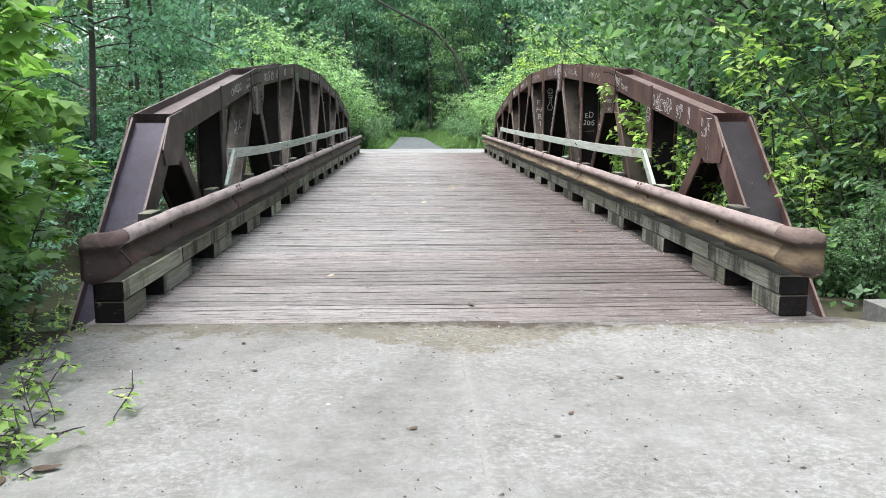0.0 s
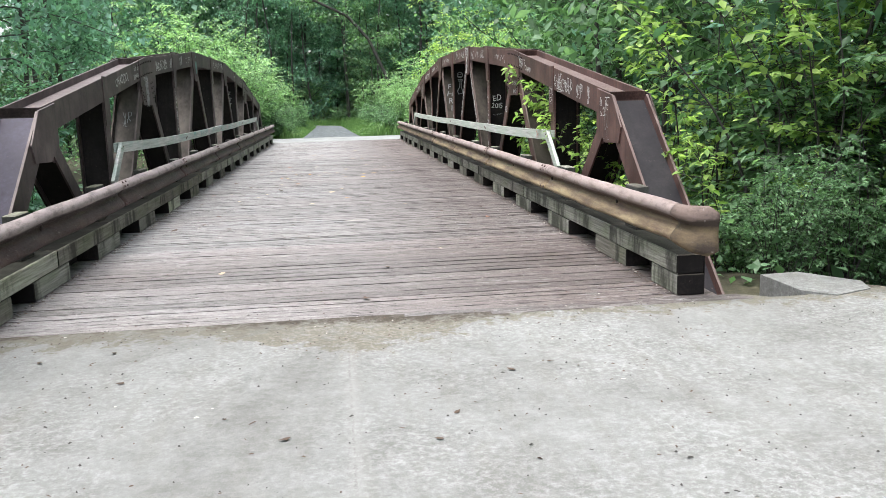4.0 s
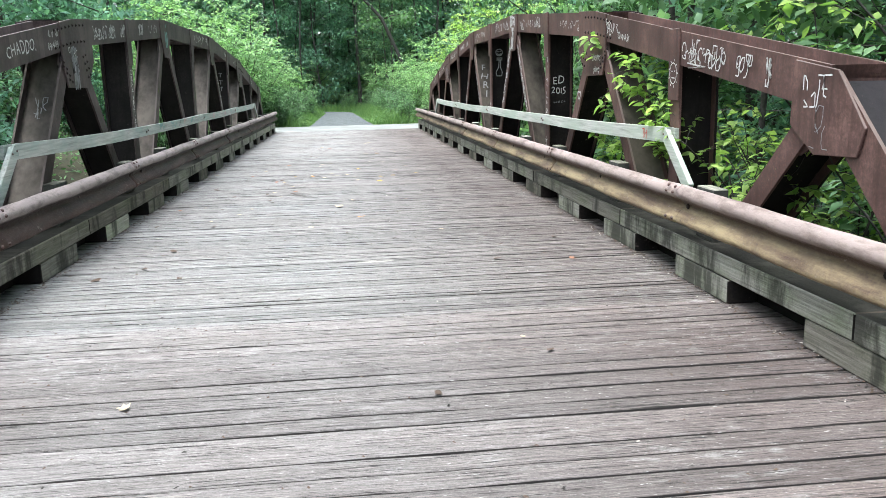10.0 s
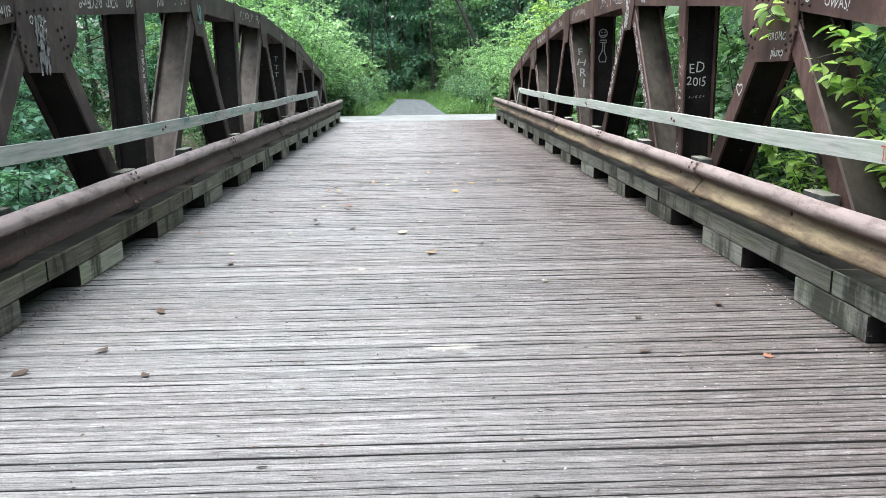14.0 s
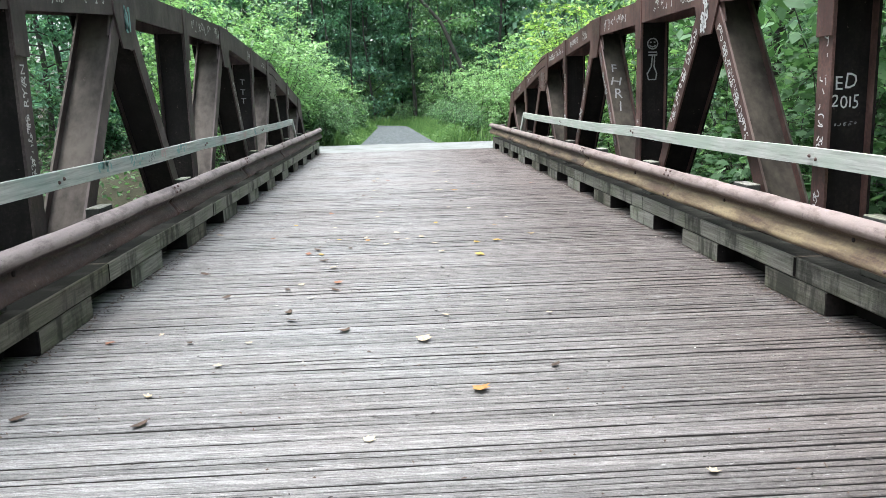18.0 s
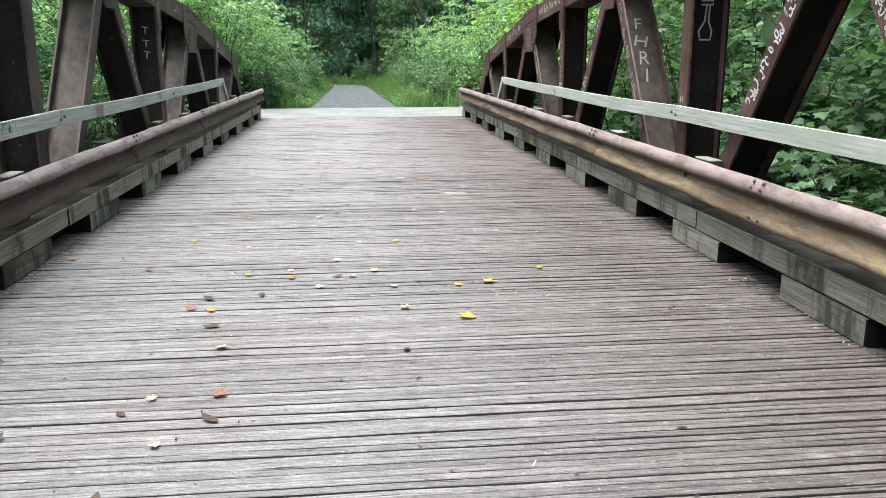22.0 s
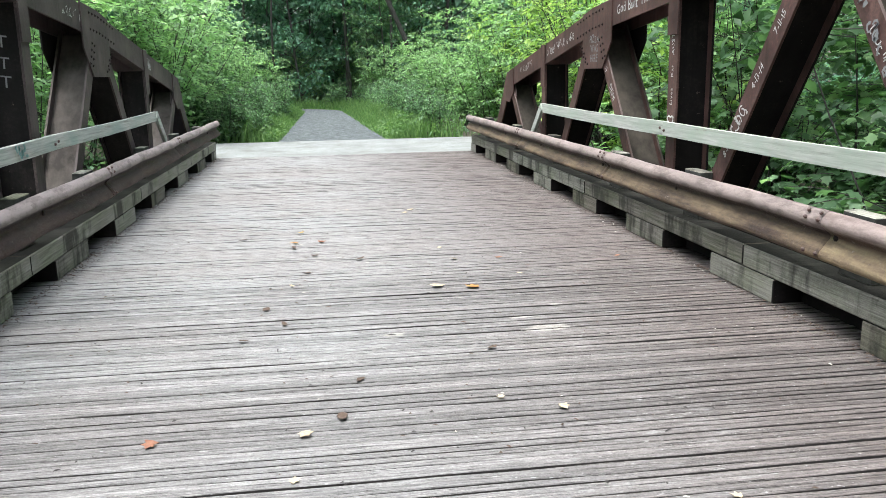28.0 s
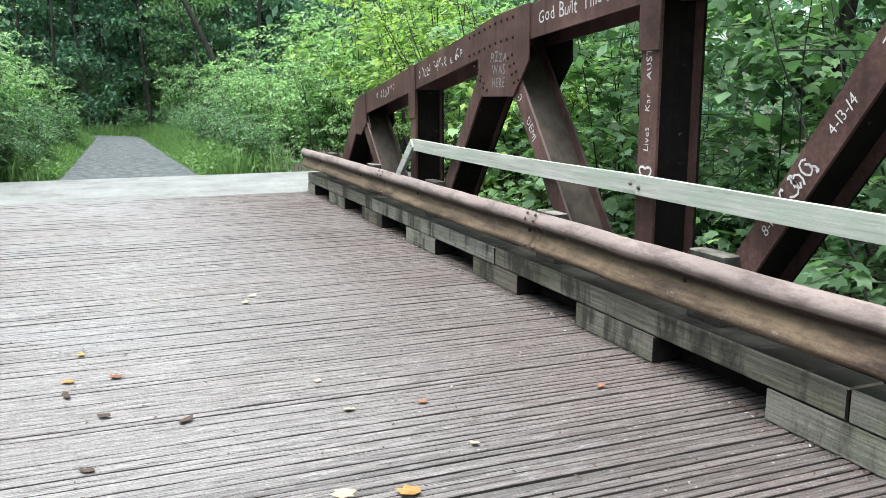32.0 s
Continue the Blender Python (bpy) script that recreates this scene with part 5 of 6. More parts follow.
build_spray(61, (3.5, 5.4), [(2.34, 5.95, 1.70), (2.36, 5.66, 1.16), (2.40, 5.33, 1.38), (2.44, 4.95, 1.42), (2.50, 4.70, 1.52), (2.55, 4.45, 1.30), (2.52, 4.5, 1.0), (2.50, 4.85, 1.08), (2.62, 4.9, 0.8), (2.7, 4.7, 1.45)], 0.12)
build_spray(62, (3.4, 3.7), [(2.40, 4.05, 1.15), (2.45, 3.85, 0.85), (2.55, 3.5, 1.1), (2.6, 3.2, 0.75)], 0.09)
build_spray(63, (3.3, 1.9), [(2.45, 2.6, 0.85), (2.55, 2.3, 1.0), (2.5, 2.9, 0.7), (2.7, 1.6, 0.9), (2.75, 1.2, 1.15), (2.8, 1.0, 0.85)], 0.09)
build_spray(64, (3.6, 6.6), [(2.6, 6.3, 0.75), (2.7, 6.0, 0.55), (2.8, 6.7, 0.65), (2.6, 5.8, 0.55), (2.75, 6.4, 0.9), (2.7, 5.6, 0.7)], 0.11)
g = random.Random(31)
crown = [(g.uniform(-3.15, -2.05), g.uniform(-1.9, -0.5), g.uniform(1.35, 2.45)) for i in range(30)]
build_spray(67, (-3.7, -0.9), [p for p in crown if p[0] < -2.05 - 0.5 * abs(p[2] - 2.0)], 0.17, "palm", M_LUSH, -9.0, "broad-leaved tree overhanging the edge of the slab", "tree", "")
# young trees with yellowish sprays
BRIGHT = make_bush(66, 4.6, 1.8, 4200, 0.13, M_LIME, "oval", 20, "young tree with bright yellowish green leaves", "sapling", 0.15, "sapling", "bright saplings", bare=0.35, radius=0.02, within=2.3)
put(BRIGHT, 5.3, 3.2, 0, 1.1)
for x, y, turn, size in ((5.2, 6.2, 300, 1.1), (5.4, 25.6, 130, 1.05), (6.6, 1.4, 220, 1.15), (6.8, 29.0, 40, 1.2), (-5.2, 1.8, 20, 0.95), (-5.0, 6.2, 250, 0.42), (-4.9, 10.4, 100, 0.38), (4.9, 27.2, 200, 1.15), (5.2, 30.6, 310, 1.1), (5.2, 22.2, 75, 1.1)):
    again(BRIGHT, x, y, turn, size)
# an overhanging sapling beside the slab
over = make_bush(63, 2.7, 1.1, 3800, 0.135, M_LUSH, "palm", 24, "broad-leaved sapling overhanging the concrete slab", "sapling", 0.17, "sapling", aim=(0.10, 0.0), bare=0.12, radius=0.016, far=1.32)
put(over, -3.35, -1.0, 0, 1.0)
again(over, -3.9, -0.1, 25, 1.2)
again(over, -4.05, 1.1, 0, 1.32)
again(over, -3.35, -0.35, 8, 0.6)
again(over, -3.75, 0.45, 340, 0.85)
# low shrubs beside the wing wall
for x, y, turn, size in ((3.55, 1.0, 15, 0.33), (4.3, 1.3, 140, 0.42)):
    again(OVAL[1], x, y, turn, size)
low = make_bush(64, 1.3, 0.9, 800, 0.11, M_FRESH, "palm", 12, "low bright sapling beside the rail end", "sapling", 0.13, "sapling", bare=0.1, radius=0.01)
put(low, -3.0, -1.7, 0, 1.0)
again(low, -3.1, -0.2, 130, 1.0)
weed = make_bush(65, 0.50, 0.62, 260, 0.062, M_LIME, "blade", 7, "small green weed at the edge of the slab", "weed", 0.05, "weed", "slab weeds", bare=0.1, radius=0.002)
put(weed, -2.0, -1.9, 0, 0.9, -0.09)
for x, y, turn, size in ((-2.12, -2.2, 80, 1.0), (-1.95, -2.4, 200, 0.7), (-2.25, -1.5, 140, 0.9), (-2.2, -2.6, 20, 1.0), (-2.55, -0.5, 260, 0.8), (-2.42, -0.16, 30, 0.35)):
    again(weed, x, y, turn, size, -0.09)


# low shrubs along the verges of the trail
VERGE = make_bush(71, 1.5, 0.8, 2200, 0.10, M_LEAF, "fold", 20, "low leafy shrub on the trail verge", "bush", 0.12, "bush", "verge shrubs", bare=0.05, radius=0.008)
put(VERGE, -2.55, 27.6, 0, 0.9)
for x, y, turn, size in ((4.7, 1.2, 170, 0.5), (3.6, 1.7, 20, 0.5), (-1.95, 27.9, 40, 0.5), (-2.0, 28.9, 140, 0.55)):
    again(VERGE, x, y, turn, size)
for i in range(30):
    y = 27.9 + 0.60 * i
    sd = 1 if i % 2 else -1
    again(VERGE, path_mid(y) + sd * (1.88 - 0.024 * (y - 27) + rng.uniform(0, 0.4)) + (0.4 if sd > 0 else 0.0), y, rng.uniform(0, 360), rng.uniform(0.55, 1.0))


def build_leaning_tree():
    g = np.random.default_rng(9)
    wood, pts = Wood(), []
    trunk = [(3.7, 44, -0.4), (3.45, 44, 1.4), (3.0, 44, 2.9), (2.1, 44, 4.9), (0.9, 43.8, 6.2), (-0.8, 43.6, 7.0), (-2.6, 43.2, 7.9), (-4.0, 43, 9.6)]
    wood.limb(trunk, 0.13, 0.05, 8)
    for i in range(16):
        p = np.array(trunk[3 + i % 5])
        b = bent(g, p, (g.normal(0, 1), g.normal(0, 1), g.uniform(0.1, 0.9)), g.uniform(1.5, 3.0), 5, 0.2)
        wood.limb(b, 0.035, 0.006, 5)
        pts.append(along(g, b, 150, 0.3, 0.3))
    root = thing("leaning_tree", "dark crooked tree leaning over the gravel trail", "tree")
    t = new("trunk", wood.mesh("trunk"))
    t.parent = root
    c = new("crown", leaf_mesh("crown", g, np.concatenate(pts), 0.22, "blade", M_LEAF))
    c.parent = root


build_leaning_tree()


def build_stuff():
    g = np.random.default_rng(15)
    # herbs and low leaves over the forest floor
    n = 60000
    x, y = g.uniform(-16, 16, n), g.uniform(-9, 58, n)
    keep = np.array([(abs(a - path_mid(b)) > 1.5 + g.uniform(0, 0.9) if b > 27.4 else (abs(a) > 2.9 and not (a < 5.6 and b < 0.6 and a > -2.7)) and not (23 < b < 27.5 and -3.4 < a < 4.6)) for a, b in zip(x, y)])
    x, y = x[keep], y[keep]
    z = np.array([ground_z(a, b) for a, b in zip(x, y)])
    keep = z > -2.4
    pts = np.stack([x, y, z + np.abs(g.normal(0, 0.22, len(x)))], -1)[keep]
    ob = new("ground_cover", leaf_mesh("ground_cover", g, pts, 0.15, "blade", M_LEAF, 0.2))
    tagged(ob, "low green herbs covering the forest floor", "ground cover", kind="stuff")
    # herbs along the trail
    n = 15000
    y = g.uniform(27.4, 46, n)
    off = 1.22 - 0.028 * (y - 27) + np.abs(g.normal(0, 0.62, n))
    x = np.array([path_mid(b) for b in y]) + g.choice([-1, 1], n) * off
    pts = np.stack([x, y, np.array([ground_z(a, b) for a, b in zip(x, y)]) + 0.04 + g.uniform(0, 1, n) * np.clip(off - 1.0, 0.08, 0.8) * 0.6], -1)
    ob = new("herbs", leaf_mesh("herbs", g, pts, 0.10, "fold", M_GRASS, 0.2))
    tagged(ob, "low leafy herbs along the gravel trail", "herbs", kind="stuff")
    # grass along the trail and the far slab
    n = 34000
    y = g.uniform(27.2, 47, n)
    s = g.choice([-1, 1], n)
    over = g.gamma(2.0, 0.28, n)
    x = np.array([path_mid(b) for b in y]) + s * (1.05 - 0.028 * (y - 27) + over)
    h = g.uniform(0.12, 0.55, n) * np.clip(over * 1.3, 0.10, 1.15)
    base = np.stack([x, y, np.array([ground_z(a, b) for a, b in zip(x, y)]) + 0.02], -1)
    lean = g.normal(0, 0.28, (n, 2)) * h[:, None]
    a = g.uniform(0, np.pi, n)
    w = 0.012
    side = np.stack([np.cos(a) * w, np.sin(a) * w, np.zeros(n)], -1)
    mid = base + np.concatenate([lean * 0.4, (h * 0.6)[:, None]], 1)
    tip = base + np.concatenate([lean, h[:, None]], 1)
    v = np.stack([base - side, base + side, mid + side * 0.8, mid - side * 0.8, tip], 1).reshape(-1, 3)
    idx = np.array([0, 1, 2, 3, 3, 2, 4])
    loops = (idx[None] + (np.arange(n) * 5)[:, None]).ravel()
    ob = new("grass", raw_mesh("grass", v, loops, np.tile([4, 3], n), M_GRASS))
    tagged(ob, "tall green grass along the gravel trail", "grass", kind="stuff")
    # distant woods closing the view
    n = 118000
    ang = np.concatenate([g.uniform(0.36 * np.pi, 0.64 * np.pi, 90000), g.uniform(0.12 * np.pi, 0.88 * np.pi, 22000), g.uniform(0, 2 * np.pi, 6000)])
    r = np.concatenate([g.uniform(48, 58, 90000), g.uniform(46, 64, 28000)])
    z = g.uniform(0, 1, n) ** 1.2 * 15
    x, y = r * np.cos(ang) * 0.85, 8 + r * np.sin(ang)
    pts = np.stack([x, y, z], -1)
    pts[:, 2] += np.array([max(-0.5, ground_z(a, b)) for a, b in pts[:, :2]])
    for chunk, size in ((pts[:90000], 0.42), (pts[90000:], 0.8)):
        ob = new("far_woods", leaf_mesh("far_woods", g, chunk, size, "fold", M_HAZE_LEAF, 0.5))
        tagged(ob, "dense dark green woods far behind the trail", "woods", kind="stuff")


build_stuff()


# ---- graffiti ----
GLYPHS = {}


def glyph(ch):
    """The flat mesh of one character of unit size, and its width."""
    if ch not in GLYPHS:
        cu = bpy.data.curves.new("lettering", "FONT")
        cu.body, cu.size, cu.align_x, cu.align_y, cu.extrude = ch, 1.0, "CENTER", "CENTER", 0.006
        cu.resolution_u = 2
        ob = bpy.data.objects.new("lettering", cu)
        scene.collection.objects.link(ob)
        me = bpy.data.meshes.new_from_object(ob.evaluated_get(bpy.context.evaluated_depsgraph_get()))
        bpy.data.objects.remove(ob)
        bpy.data.curves.remove(cu)
        co = np.array([v.co for v in me.vertices])
        GLYPHS[ch] = (me, float(np.ptp(co[:, 0])) if len(co) else 0.3)
    return GLYPHS[ch]


def text_mesh(words, size):
    """Words lettered by hand: each character a little out of line, turned and slanted."""
    g = random.Random(words)
    bm, x, step = bmesh.new(), 0.0, []
    for ch in words:
        wide = 0.32 if ch == " " else glyph(ch)[1]
        step.append(x + wide / 2)
        x += wide + 0.11
    for ch, at in zip(words, step):
        if ch == " ":
            continue
        old = len(bm.verts)
        bm.from_mesh(glyph(ch)[0])
        bm.verts.ensure_lookup_table()
        m = Matrix.Translation(((at - x / 2) * size, g.uniform(-0.06, 0.06) * size, 0)) @ Matrix.Rotation(g.uniform(-0.14, 0.14), 4, "Z") @ Matrix.Diagonal((size * g.uniform(0.85, 1.1), size * g.uniform(0.88, 1.18), 0.1 * min(size, 1.0), 1))
        slant = g.uniform(-0.12, 0.2)
        for v in bm.verts[old:]:
            v.co.x += slant * v.co.y
            v.co = m @ v.co
    me = bpy.data.meshes.new("lettering")
    bm.to_mesh(me)
    bm.free()
    return me


def stroke_mesh(seed, wide, tall, turns, pen):
    """A quick illegible scrawl of a given size: loose marker strokes, sign by sign."""
    g = random.Random(seed)
    lines = []
    n = max(2, turns)
    for i in range(n):
        x0 = -wide / 2 + wide * (i + 0.5) / n
        w = wide / n * g.uniform(0.6, 1.0)
        for k in range(g.choice((1, 2, 2))):
            a = [x0 + w * g.uniform(-0.5, 0.5), tall * g.uniform(-0.5, 0.5)]
            pts = [tuple(a)]
            turn, bend = g.uniform(0, 2 * math.pi), g.uniform(-1.1, 1.1)
            for q in range(g.randrange(4, 9)):
                a = [min(x0 + w * 0.6, max(x0 - w * 0.6, a[0] + 0.22 * tall * math.cos(turn))), min(tall / 2, max(-tall / 2, a[1] + 0.26 * tall * math.sin(turn)))]
                turn += bend + g.uniform(-0.4, 0.4)
                if math.hypot(a[0] - pts[-1][0], a[1] - pts[-1][1]) > 0.002:
                    pts.append(tuple(a))
            if len(pts) > 1:
                lines.append(pts)
    return line_mesh(lines, pen * 0.75)


def line_mesh(lines, pen):
    """Plain strokes along open lines."""
    bm = bmesh.new()
    for pts in lines:
        last = None
        for i, (x, y) in enumerate(pts):
            q, o = pts[min(i + 1, len(pts) - 1)], pts[max(i - 1, 0)]
            d = Vector((q[0] - o[0], q[1] - o[1], 0)).normalized()
            nrm = Vector((-d.y, d.x, 0)) * pen / 2
            row = [bm.verts.new(Vector((x, y, 0)) + nrm), bm.verts.new(Vector((x, y, 0)) - nrm)]
            if last:
                bm.faces.new((last[0], last[1], row[1], row[0]))
            last = row
    me = bpy.data.meshes.new("drawing")
    bm.to_mesh(me)
    bm.free()
    return me


coats = {}


def mark(me, material, parent, at, right, up, name="graffiti", label=""):
    """Lay a flat mesh on a face: right and up are its directions there."""
    right, up = Vector(right).normalized(), Vector(up).normalized()
    m = Matrix((right, up, right.cross(up))).transposed().to_4x4()
    me.materials.clear()
    me.materials.append(material)
    ob = new(name, me)
    # each coat lies a hair above the last
    coats[parent.name] = coats.get(parent.name, 0) + 1
    at = Vector(at) + right.cross(up) * 0.0007 * coats[parent.name]
    ob.parent = parent
    ob.matrix_basis = Matrix.Translation(at) @ m
    if label:
        tagged(ob, label)
    return tagged(ob, kind="stuff")


def on_road_face(side, me, material, parent, y, z, slope=0.0, x=FACE - 0.0165, label=""):
    up = Vector((0, -slope, 1))
    right = Vector((0, -side, -side * slope))
    mark(me, material, parent, (side * x, y, z), right, up, label=label)


def on_web(side, me, material, parent, y, z, x=2.56, off=0.0085, slope=None):
    """On the face of a web that looks back along the bridge. slope: rise over run of a leaning web."""
    if slope is None:
        mark(me, material, parent, (side * x, y - off, z), (1, 0, 0), (0, 0, 1))
    else:
        up = Vector((0, 1, slope)).normalized()
        nrm = Vector((1, 0, 0)).cross(up)
        mark(me, material, parent, Vector((side * x, y, z)) + nrm * off, (1, 0, 0), up)


def member_point(k, s, z):
    """Where the middle line of the diagonal from joint k towards k + s stands at height z, and its slope."""
    top = (MID + k * PANEL + s * 0.10, UPPER[k] - CH + 0.02)
    low = (MID + (k + s) * PANEL, LOWZ)
    u = (z - low[1]) / (top[1] - low[1])
    return low[0] + (top[0] - low[0]) * u, (top[1] - low[1]) / (top[0] - low[0])


def on_diagonal(side, mem, k, s, words, z, size, material=None, scrawl=None):
    """Writing along the road flange of a diagonal, reading downhill or uphill as it leans."""
    y, slope = member_point(k, s, z)
    d = Vector((0, 1, slope)).normalized()
    right = d if (d.y < 0) == (side > 0) else -d
    up = Vector((side * -1, 0, 0)).cross(right)
    me = text_mesh(words, size) if words else scrawl
    mark(me, material or M_PAINT_W, mem["brace", k, s], (side * (FACE - 0.0015), y, z), right, up)


def on_post(side, mem, k, words, z, size, climb=True, scrawl=None, material=None):
    y = MID + k * PANEL
    me = text_mesh(words, size) if words else scrawl
    right = Vector((0, 0, 1)) if climb else Vector((0, -side, 0))
    up = Vector((-side, 0, 0)).cross(right)
    high = z > chord_top(y) - 0.5
    mark(me, material or M_PAINT_W, mem["post", k], (side * (FACE - (0.0145 if high else -0.0025)), y, z), right, up)


def on_chord(side, mem, y, words, size, scrawl=None, dz=0.0, material=None):
    ks = sorted(UPPER)
    a = max(k for k in ks[:-1] if MID + k * PANEL <= y + 1e-6)
    c = ks[ks.index(a) + 1]
    slope = (UPPER[c] - UPPER[a]) / ((c - a) * PANEL)
    me = text_mesh(words, size) if words else scrawl
    on_road_face(side, me, material or M_PAINT_W, mem["chord", a], y, chord_top(y) - CH / 2 + dz, slope, FACE - 0.0025)


# the truss on the side of the ochre rail
on_web(1, text_mesh("ED", 0.125), M_PAINT_W, MEM_R["post", -2], MID - 2 * PANEL, 1.335)
on_web(1, text_mesh("2015", 0.105), M_PAINT_W, MEM_R["post", -2], MID - 2 * PANEL, 1.215)
on_web(1, stroke_mesh(4, 0.18, 0.025, 5, 0.006), M_PAINT_F, MEM_R["post", -2], MID - 2 * PANEL, 1.08)
ring = [(0.055 * math.cos(a), 0.055 * math.sin(a) + 0.22) for a in np.linspace(0, 2 * math.pi, 18)]
figure = [ring, [(-0.03, 0.235), (-0.01, 0.235)], [(0.01, 0.235), (0.03, 0.235)], [(-0.035, 0.2), (0, 0.185), (0.035, 0.2)], [(-0.045, 0.13), (0.05, 0.13), (0.05, 0.10), (-0.045, 0.10)],
          [(0.0, 0.10), (-0.01, -0.02), (-0.055, -0.10), (-0.04, -0.16), (0.04, -0.16), (0.05, -0.10), (0.02, -0.02), (0.025, 0.10)]]
on_web(1, line_mesh(figure, 0.014), M_PAINT_F, MEM_R["post", 0], MID, 1.60)
for i, ch in enumerate("FHRI"):
    zz = 1.60 - 0.155 * i
    y, slope = member_point(1, -1, zz)
    on_web(1, text_mesh(ch, 0.19), M_PAINT_F, MEM_R["brace", 1, -1], y, zz, 2.56, 0.0085, slope)
on_post(1, MEM_R, 0, "Hi", 0.99, 0.07, False)
on_post(1, MEM_R, 2, "AUSTIN", 1.58, 0.066)
on_post(1, MEM_R, 2, "Kar", 1.34, 0.062)
on_post(1, MEM_R, 2, "Lives", 1.14, 0.062)
heart = [(0.05 * 1.1 * math.sin(t) ** 3, 0.05 * (0.8 * math.cos(t) - 0.3 * math.cos(2 * t) - 0.1 * math.cos(3 * t))) for t in np.linspace(0, 2 * math.pi, 22)]
on_post(1, MEM_R, 2, None, 0.95, 0, False, line_mesh([heart], 0.014))
on_chord(1, MEM_R, 16.45, "God Built This For US", 0.125)
on_chord(1, MEM_R, 15.1, "NAMASTE", 0.11)
for n, y in enumerate((18.55, 18.95, 19.35)):
    on_chord(1, MEM_R, y, None, 0, stroke_mesh(60 + n, 0.30, 0.09, 4, 0.016))
on_chord(1, MEM_R, 20.6, None, 0, stroke_mesh(70, 0.75, 0.08, 9, 0.014))
for i, w in enumerate(("PIZZA", "WAS", "HERE")):
    on_road_face(1, text_mesh(w, 0.10), M_PAINT_F, MEM_R["plate", 3], MID + 3 * PANEL - 0.07, UPPER[3] - 0.30 - 0.095 * i)
on_diagonal(1, MEM_R, 3, -1, "DEMI", 1.14, 0.085)
on_diagonal(1, MEM_R, 3, -1, ":)", 1.36, 0.09)
on_diagonal(1, MEM_R, 1, 1, "4-13-14", 1.30, 0.07)
on_diagonal(1, MEM_R, 1, 1, "7-11-15", 1.62, 0.07)
on_diagonal(1, MEM_R, 1, 1, "8-18", 0.80, 0.07)
on_diagonal(1, MEM_R, 1, 1, None, 0.99, 0, None, stroke_mesh(9, 0.26, 0.11, 4, 0.014))
on_diagonal(1, MEM_R, 1, -1, None, 1.42, 0, None, stroke_mesh(10, 0.30, 0.07, 6, 0.009))
on_diagonal(1, MEM_R, 1, -1, "soon", 1.0, 0.07)
on_diagonal(1, MEM_R, -1, -1, None, 1.42, 0, None, stroke_mesh(12, 0.55, 0.07, 11, 0.011))
on_diagonal(1, MEM_R, -1, -1, None, 1.02, 0, None, stroke_mesh(13, 0.28, 0.07, 6, 0.011))
hy, hs = member_point(-3, 1, 1.18)
mark(line_mesh([heart], 0.012), M_PAINT_W, MEM_R["brace", -3, 1], (FACE - 0.0015, hy, 1.18), (0, -1, 0), (0, 0, 1))
on_chord(1, MEM_R, 5.15, "OWAS!", 0.085, None, -0.04)
for n, (y, w, h) in enumerate(((5.75, 0.34, 0.16), (5.42, 0.24, 0.11), (4.55, 0.0, 0.0), (3.62, 0.30, 0.17), (3.30, 0.26, 0.15), (2.92, 0.20, 0.14), (2.62, 0.07, 0.16))):
    if w:
        on_chord(1, MEM_R, y, None, 0, stroke_mesh(80 + n, w, h, 4, 0.012))
on_chord(1, MEM_R, 6.9, None, 0, stroke_mesh(90, 0.8, 0.07, 9, 0.011))
on_chord(1, MEM_R, 8.8, None, 0, stroke_mesh(91, 0.9, 0.08, 8, 0.012))
on_chord(1, MEM_R, 10.8, None, 0, stroke_mesh(92, 1.0, 0.10, 8, 0.014))
on_chord(1, MEM_R, 12.7, None, 0, stroke_mesh(93, 0.8, 0.09, 7, 0.014))
on_road_face(1, stroke_mesh(14, 0.26, 0.16, 4, 0.012), M_PAINT_W, MEM_R["plate", -5], 2.1, 1.24)
on_road_face(1, stroke_mesh(15, 0.24, 0.22, 3, 0.006), M_PAINT_F, MEM_R["plate", -5], 2.06, 1.06)
on_road_face(1, text_mesh("June", 0.13), M_PAINT_K, MEM_R["plate", -3], 5.92, 1.68)
on_road_face(1, text_mesh("GROMC", 0.075), M_PAINT_W, MEM_R["plate", -3], 5.88, 1.53)
on_road_face(1, text_mesh("plump", 0.075), M_PAINT_W, MEM_R["plate", -3], 5.86, 1.43)
for n, (dy, z, w, h) in enumerate(((0.10, 2.16, 0.20, 0.16), (-0.06, 2.12, 0.22, 0.20), (-0.02, 1.98, 0.18, 0.20), (0.04, 1.86, 0.12, 0.14))):
    on_road_face(1, stroke_mesh(18 + n, w, h, 3, 0.030), M_PAINT_W, MEM_R["plate", -1], MID - PANEL + dy, z)
# a round face drawn on a splice plate
ring2 = [(0.062 * math.cos(a), 0.075 * math.sin(a)) for a in np.linspace(0, 2 * math.pi, 20)]
rays = [[(0.07 * math.cos(a), 0.085 * math.sin(a)), (0.092 * math.cos(a), 0.105 * math.sin(a))] for a in np.arange(9) * 0.7]
on_road_face(1, line_mesh([ring2, [(-0.03, 0.015), (-0.01, 0.015)], [(0.015, 0.015), (0.035, 0.015)], [(-0.03, -0.03), (0.03, -0.035)]] + rays, 0.008), M_PAINT_W, MEM_R["strap", -4], MID - 4 * PANEL, 1.36, 0.0, FACE - 0.0155)
